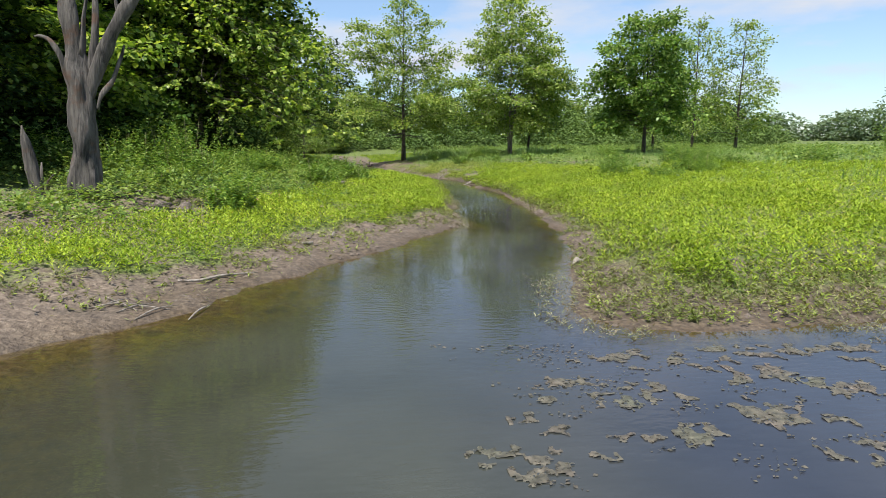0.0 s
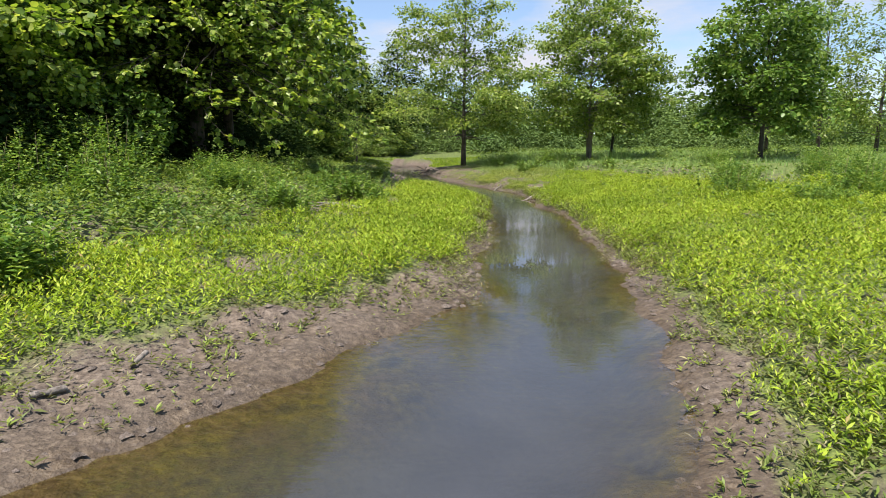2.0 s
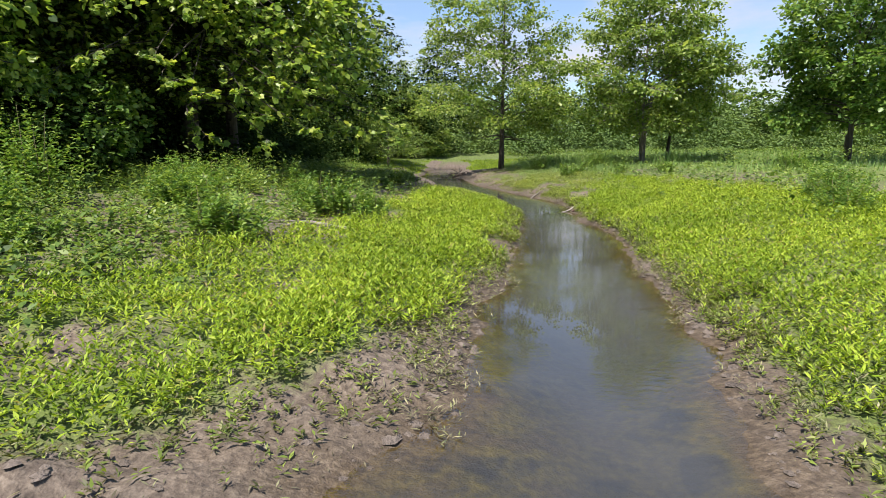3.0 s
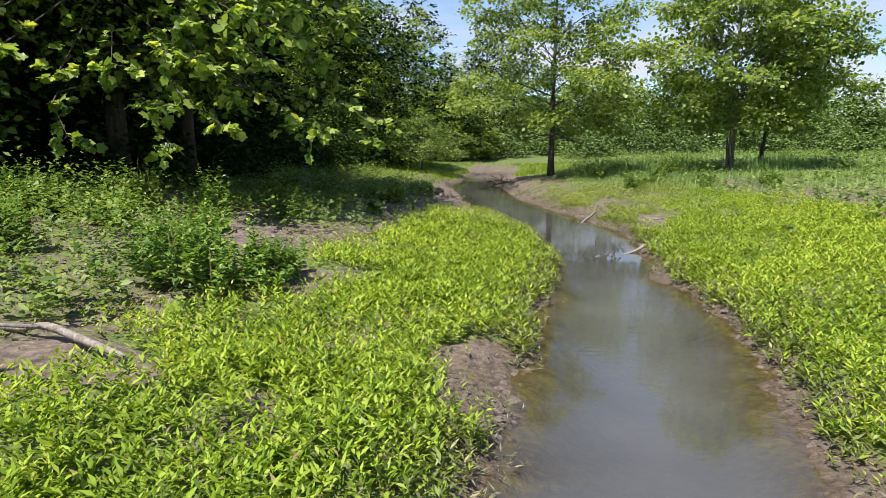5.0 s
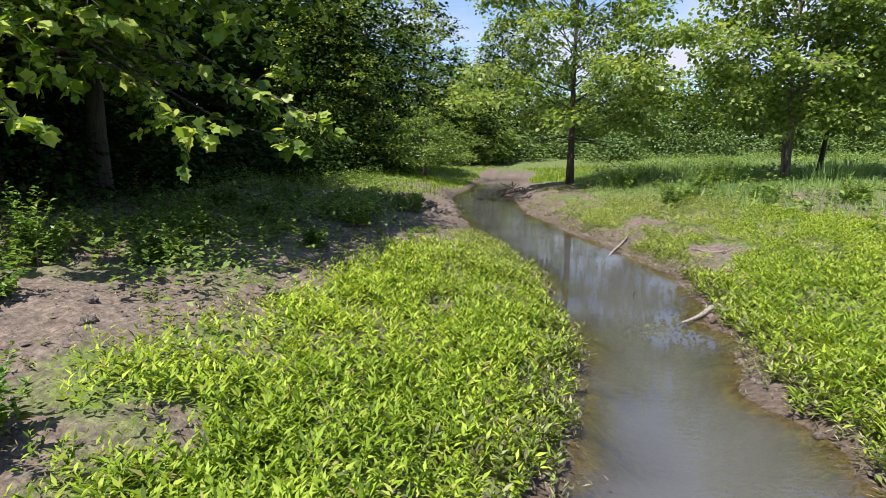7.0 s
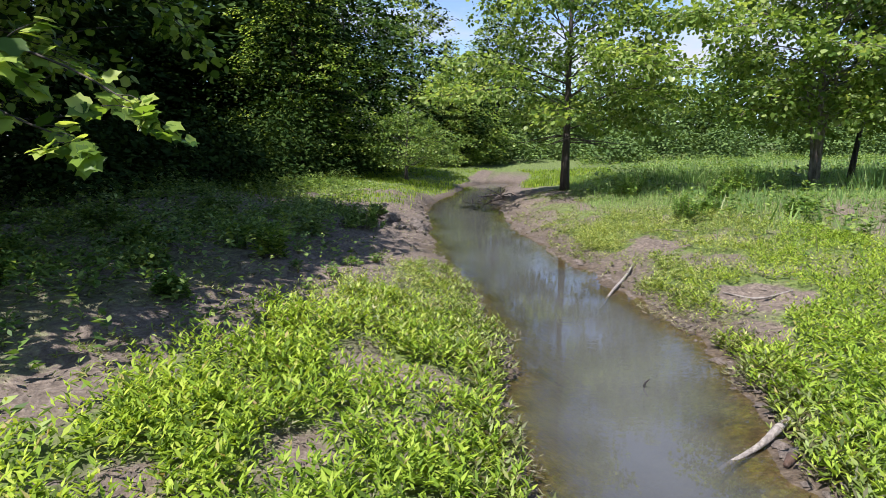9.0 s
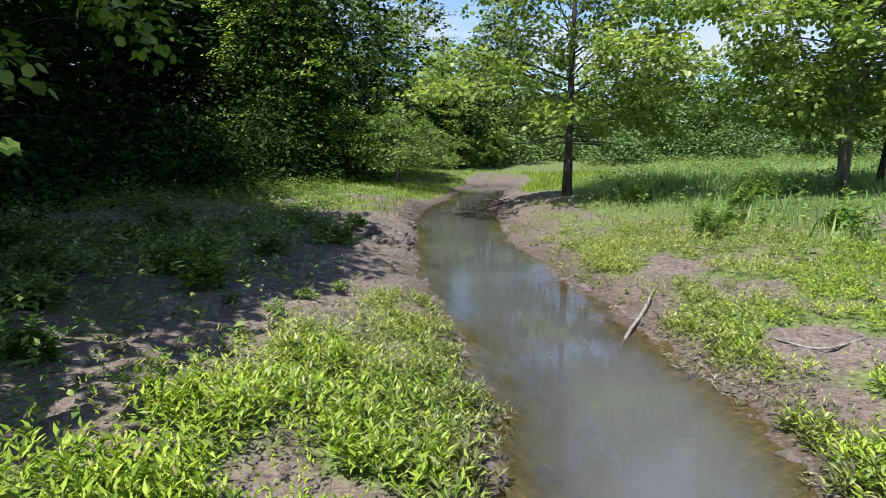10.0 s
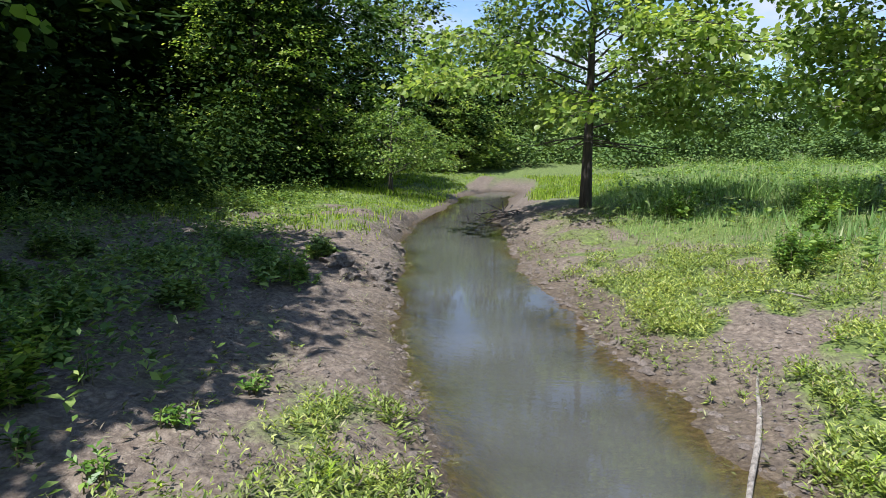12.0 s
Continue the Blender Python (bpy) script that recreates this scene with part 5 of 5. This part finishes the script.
stick("driftwood_branch", [(4.55, 33.75, -0.13), (4.86, 34.7, 0.03), (5.04, 35.2, 0.09), (5.20, 35.75, 0.14), (5.29, 36.15, 0.17), gp(5.42, 36.6, 0.02)], [0.016, 0.024, 0.026, 0.022, 0.015, 0.008], DRIFT, "long pale driftwood branch lying from mud into water", 1)
stick("driftwood_log", [(5.05, 29.15, -0.08), (5.30, 29.36, -0.02), (5.56, 29.58, 0.03), (5.74, 29.76, 0.10), (5.86, 29.90, 0.14)], [0.010, 0.016, 0.024, 0.036, 0.026], DRIFT, "short pale broken log at the water's edge", 2, "log", 9)
stick("driftwood_chunk", [gp(3.5, 9.3, 0.03), gp(3.58, 9.36, 0.06), gp(3.66, 9.38, 0.03), gp(3.76, 9.45, 0.05)], [0.02, 0.05, 0.028, 0.012], DRIFT, "pale weathered wood chunk at the waterline", 3, "log", 8)
stick("driftwood_chunk", [gp(5.66, 29.3, 0.02), gp(5.76, 29.42, 0.05), gp(5.86, 29.5, 0.02)], [0.02, 0.05, 0.03], DEADWOOD, "dark soaked wood chunk at the waterline", 21, "log", 8)
stick("fallen_branch", [gp(-2.35, 8.4, 0.02), gp(-2.1, 8.5, 0.05), gp(-1.85, 8.75, 0.03), gp(-1.4, 9.0, 0.05)], [0.012, 0.02, 0.018, 0.008], DRIFT, "bent dry branch lying on the mud bank", 4)
stick("fallen_branch", [gp(-0.9, 10.85), gp(-0.75, 11.05, 0.04)], [0.025, 0.03], DRIFT, "short pale stick lying on the mud", 5)
stick("fallen_branch", [gp(-0.42, 11.45, 0.02), gp(-0.38, 11.6, 0.10)], [0.02, 0.025], DRIFT, "short pale stick lying on the mud", 6)
stick("fallen_branch", [gp(-1.2, 21.05, 0.03), gp(-0.75, 21.1, 0.05), gp(-0.38, 21.02, 0.12), gp(0.1, 20.85, 0.09), gp(0.6, 20.66, 0.06)], [0.012, 0.018, 0.034, 0.036, 0.026], DRIFT, "dry pale forked branch lying beside bushes", 7, twigs=(([gp(-0.40, 21.02, 0.11), gp(-0.7, 20.86, 0.12), gp(-1.1, 20.82, 0.06)], [0.024, 0.016, 0.008]),))
stick("fallen_branch", [gp(5.9, 39.6, 0.02), gp(6.3, 39.3, 0.05), gp(6.7, 38.9, 0.02)], [0.012, 0.02, 0.012], DRIFT, "thin dry branch on weedy mud", 8)
stick("fallen_branch", [gp(6.3, 33.9, 0.02), gp(6.7, 33.7, 0.04), gp(7.2, 33.9, 0.02)], [0.012, 0.018, 0.012], DRIFT, "thin dry branch on weedy mud", 9)
stick("water_twig", [(4.87, 30.7, -0.2), (4.86, 30.7, 0.02), (4.9, 30.68, 0.09)], [0.012, 0.012, 0.006], DEADWOOD, "dark twig poking out of the water", 10, "twig")
for n in range(7):
    rng = np.random.default_rng(300 + n)
    x, y, a = -2.4 + rng.normal(0, 0.35), 7.35 + rng.normal(0, 0.15), rng.random() * 3.1
    dx, dy = 0.28 * math.cos(a), 0.28 * math.sin(a)
    stick("fallen_twig", [gp(x - dx, y - dy, 0.01), gp(x, y, 0.04), gp(x + dx, y + dy, 0.02)], [0.007, 0.011, 0.005], DRIFT, "thin dry twig in a tangle on mud", n, "twig", 5)


def snag():
    """The pile of sunken branches by the bend."""
    rng = np.random.default_rng(88)
    top = new("brush_pile")
    top.location = (1.25, 51.0, 0.0)
    tagged(top, "dark tangle of drowned branches at the creek bend", "brush pile")
    for n in range(38):
        a, b = rng.random() * 6.28, rng.normal(0, 0.3)
        ln = 0.35 + 0.7 * rng.random()
        c = rng.normal(0, (0.55, 0.5, 0.10)) + np.array([0.15, 0, 0.16])
        d = np.array([math.cos(a) * math.cos(b), math.sin(a) * math.cos(b), math.sin(b)]) * ln / 2
        part("stick", bulk("stick", *tube([c - d, c + rng.normal(0, 0.04, 3), c + d], [0.02, 0.022, 0.008], 5)), DEADWOOD, top)
    part("stick", bulk("stick", *tube([(0.1, 0, -0.1), (0.12, 0, 0.3), (0.1, 0.02, 0.62)], [0.045, 0.035, 0.02], 6)), DEADWOOD, top)


snag()


def mud_clod(x, y, r, seed):
    rng = np.random.default_rng(seed)
    bm = bmesh.new()
    bmesh.ops.create_icosphere(bm, subdivisions=3, radius=r)
    for v in bm.verts:
        k = 1 + 0.6 * (noise.noise(v.co * (2.2 / r) + Vector((seed, 0, 0)))) + 0.45 * noise.noise(v.co * (5 / r)) + 0.25 * noise.noise(v.co * (11 / r))
        v.co = Vector((v.co.x * k * 1.3, v.co.y * k, v.co.z * k * 0.75))
    me = bpy.data.meshes.new("mud_clod")
    bm.to_mesh(me)
    bm.free()
    ob = part("mud_clod", smooth(me), CLOD)
    ob.location = (x, y, on_ground(x, y) + r * 0.2)
    ob.rotation_euler = (0, 0, rng.random() * 6)
    tagged(ob, "dry pale clod of earth and roots on the bank", "clod", "earth clods")


for n, (x, y, r) in enumerate(((-0.45, 40.3, 0.20), (-0.1, 39.9, 0.14), (0.35, 40.2, 0.18), (0.55, 39.6, 0.12), (0.1, 40.9, 0.15), (-0.9, 39.5, 0.13), (-0.5, 26.0, 0.07), (-0.9, 26.5, 0.06), (-3.4, 12.9, 0.20), (-3.0, 13.2, 0.14), (-3.9, 13.1, 0.16))):
    mud_clod(x, y, r, 500 + n)


def mud_crumbs():
    """Crumbs and clots of drying mud over the bare banks."""
    rng = np.random.default_rng(52)
    x, y = scatter(rng, (-6, 4, 9, 48), 75)
    sd = shore_distance(x, y)
    lime, weed, left = cover_of(x, y, sd)
    n = vnoise(x, y, 1.2, 67)
    ok = (sd > -0.08) & (sd < np.where(left, 6.0, 3.6)) & (rng.random(len(x)) < np.where((sd < 0.2) & (y > 14), 1, (1 - lime) * np.clip((n - 0.25) * 2.5, 0, 1)))
    x, y, sd = x[ok], y[ok], sd[ok]
    k = len(x)
    t = np.array([(0, 0, 0.55), (1, 0, 0), (0.3, 0.95, 0), (-0.8, 0.6, 0), (-0.8, -0.6, 0), (0.3, -0.95, 0), (0.8, -0.5, 0)])
    r = 0.010 + 0.045 * rng.random(k) ** 3 + 0.045 * rng.random(k) * (np.abs(sd - 0.05) < 0.12) * (y > 14) * (vnoise(x, y, 1.7, 68) > 0.4)
    az = rng.random(k) * 6.283
    v = t[None] * (1 + rng.normal(0, 0.25, (k, 7, 1))) * r[:, None, None]
    c, d = np.cos(az)[:, None], np.sin(az)[:, None]
    v = np.stack([v[..., 0] * c - v[..., 1] * d, v[..., 0] * d + v[..., 1] * c, v[..., 2]], -1) + np.stack([x, y, ground(x, y, sd) - 0.002], -1)[:, None, :]
    f = np.array([(0, 1, 2, 3), (0, 3, 4, 5), (0, 5, 6, 1)])
    q = (np.arange(k)[:, None, None] * 7 + f[None]).reshape(-1, 4)
    tagged(part("mud_crumbs", bulk("mud_crumbs", v.reshape(-1, 3), q), CRUMB), "small crumbs of drying mud on the bank", "mud", kind="stuff")


mud_crumbs()


# ---- floating algae ----
def algae_mat(x, y, rx, ry, seed, thin=0.5):
    """A slimy sheet with a frayed outline, wrinkled and partly sunken."""
    step = 0.016
    ux, uy = np.arange(-1.5, 1.5, step / rx), np.arange(-1.6, 1.6, step / ry)
    mx, my = np.meshgrid(ux, uy)
    px, py = mx.ravel(), my.ravel()
    wx, wy = x + px * rx, y + py * ry
    f = 1.05 - np.hypot(px, py) - thin + 1.5 * (vnoise(wx, wy, 5.0, seed) - 0.5) + 2.0 * (vnoise(wx, wy, 12.0, seed + 1) - 0.5) + 1.0 * (vnoise(wx, wy, 30.0, seed + 4) - 0.5)
    z = 0.004 + 0.020 * np.clip(f, 0, 0.7) * vnoise(wx, wy, 16.0, seed + 2) + 0.008 * (vnoise(wx, wy, 40.0, seed + 3) - 0.5) - 0.010 * (f < 0.06)
    w = len(ux)
    a, b = np.meshgrid(np.arange(w - 1), np.arange(len(uy) - 1))
    c = (b * w + a).ravel()
    q = np.stack([c, c + 1, c + w + 1, c + w], -1)
    wet = {(int(k % w), int(k // w)) for k in c[(f[q] > 0).all(1)]}
    while wet:
        todo, piece = [wet.pop()], []
        while todo:
            cell = todo.pop()
            piece.append(cell)
            for step_to in ((cell[0] + 1, cell[1]), (cell[0] - 1, cell[1]), (cell[0], cell[1] + 1), (cell[0], cell[1] - 1)):
                if step_to in wet:
                    wet.remove(step_to)
                    todo.append(step_to)
        if len(piece) < 14:
            continue
        k = np.array(sorted(piece))
        k = k[:, 1] * w + k[:, 0]
        used, quads = np.unique(np.stack([k, k + 1, k + w + 1, k + w], -1), return_inverse=True)
        me = smooth(bulk("algae_mat", np.stack([wx, wy, z], -1)[used], quads.reshape(-1, 4)))
        tagged(part("algae_mat", me, ALGAE), "ragged tan-green algae mat floating on the pond", "algae", "floating algae mats")


for n, (x, y, rx, ry) in enumerate(((1.14, 3.42, 0.34, 0.19), (1.93, 3.60, 0.26, 0.14), (2.27, 3.58, 0.22, 0.11), (3.05, 3.85, 0.42, 0.26), (2.30, 4.28, 0.40, 0.22), (1.74, 4.55, 0.24, 0.16), (3.30, 3.20, 0.36, 0.22),
                                    (3.5, 4.55, 0.45, 0.2), (4.0, 4.2, 0.4, 0.22), (1.2, 4.0, 0.12, 0.09), (4.6, 4.6, 0.4, 0.25), (2.9, 4.9, 0.5, 0.13), (4.2, 5.05, 0.7, 0.15), (2.3, 5.1, 0.6, 0.12), (3.2, 5.2, 0.6, 0.10), (5.4, 4.7, 0.6, 0.3), (1.45, 4.3, 0.10, 0.07), (1.35, 3.75, 0.10, 0.07), (4.9, 3.9, 0.45, 0.28))):
    algae_mat(x, y, rx, ry, 400 + 3 * n, 0.05 if n == 0 else 0.25 if n < 3 else 0.42)


def algae_flecks():
    """Loose shreds between the mats."""
    rng = np.random.default_rng(53)
    x, y = scatter(rng, (0.7, 3.0, 6.4, 5.7), 420)
    ok = (shore_distance(x, y) < -0.05) & (vnoise(x, y * 2.2, 1.6, 91) + 0.5 * (vnoise(x, y * 2.5, 6.0, 92) - 0.5) > 0.72 - 0.08 * (y - 4))
    x, y = x[ok], y[ok]
    k = len(x)
    az = rng.normal(0, 0.7, k)
    ax = np.stack([np.cos(az), np.sin(az), rng.normal(0, 0.06, k)], -1)
    nm = np.array([0, 0, 1.0]) + rng.normal(0, 0.15, (k, 3))
    me = bulk("algae_flecks", *leaves(np.stack([x, y, 0.002 + 0.008 * rng.random(k)], -1), ax, nm, 0.012 + 0.04 * rng.random(k) ** 2, OVAL))
    tagged(part("algae_flecks", me, ALGAE), "small drifting shreds of algae on the pond", "algae", kind="stuff")


algae_flecks()
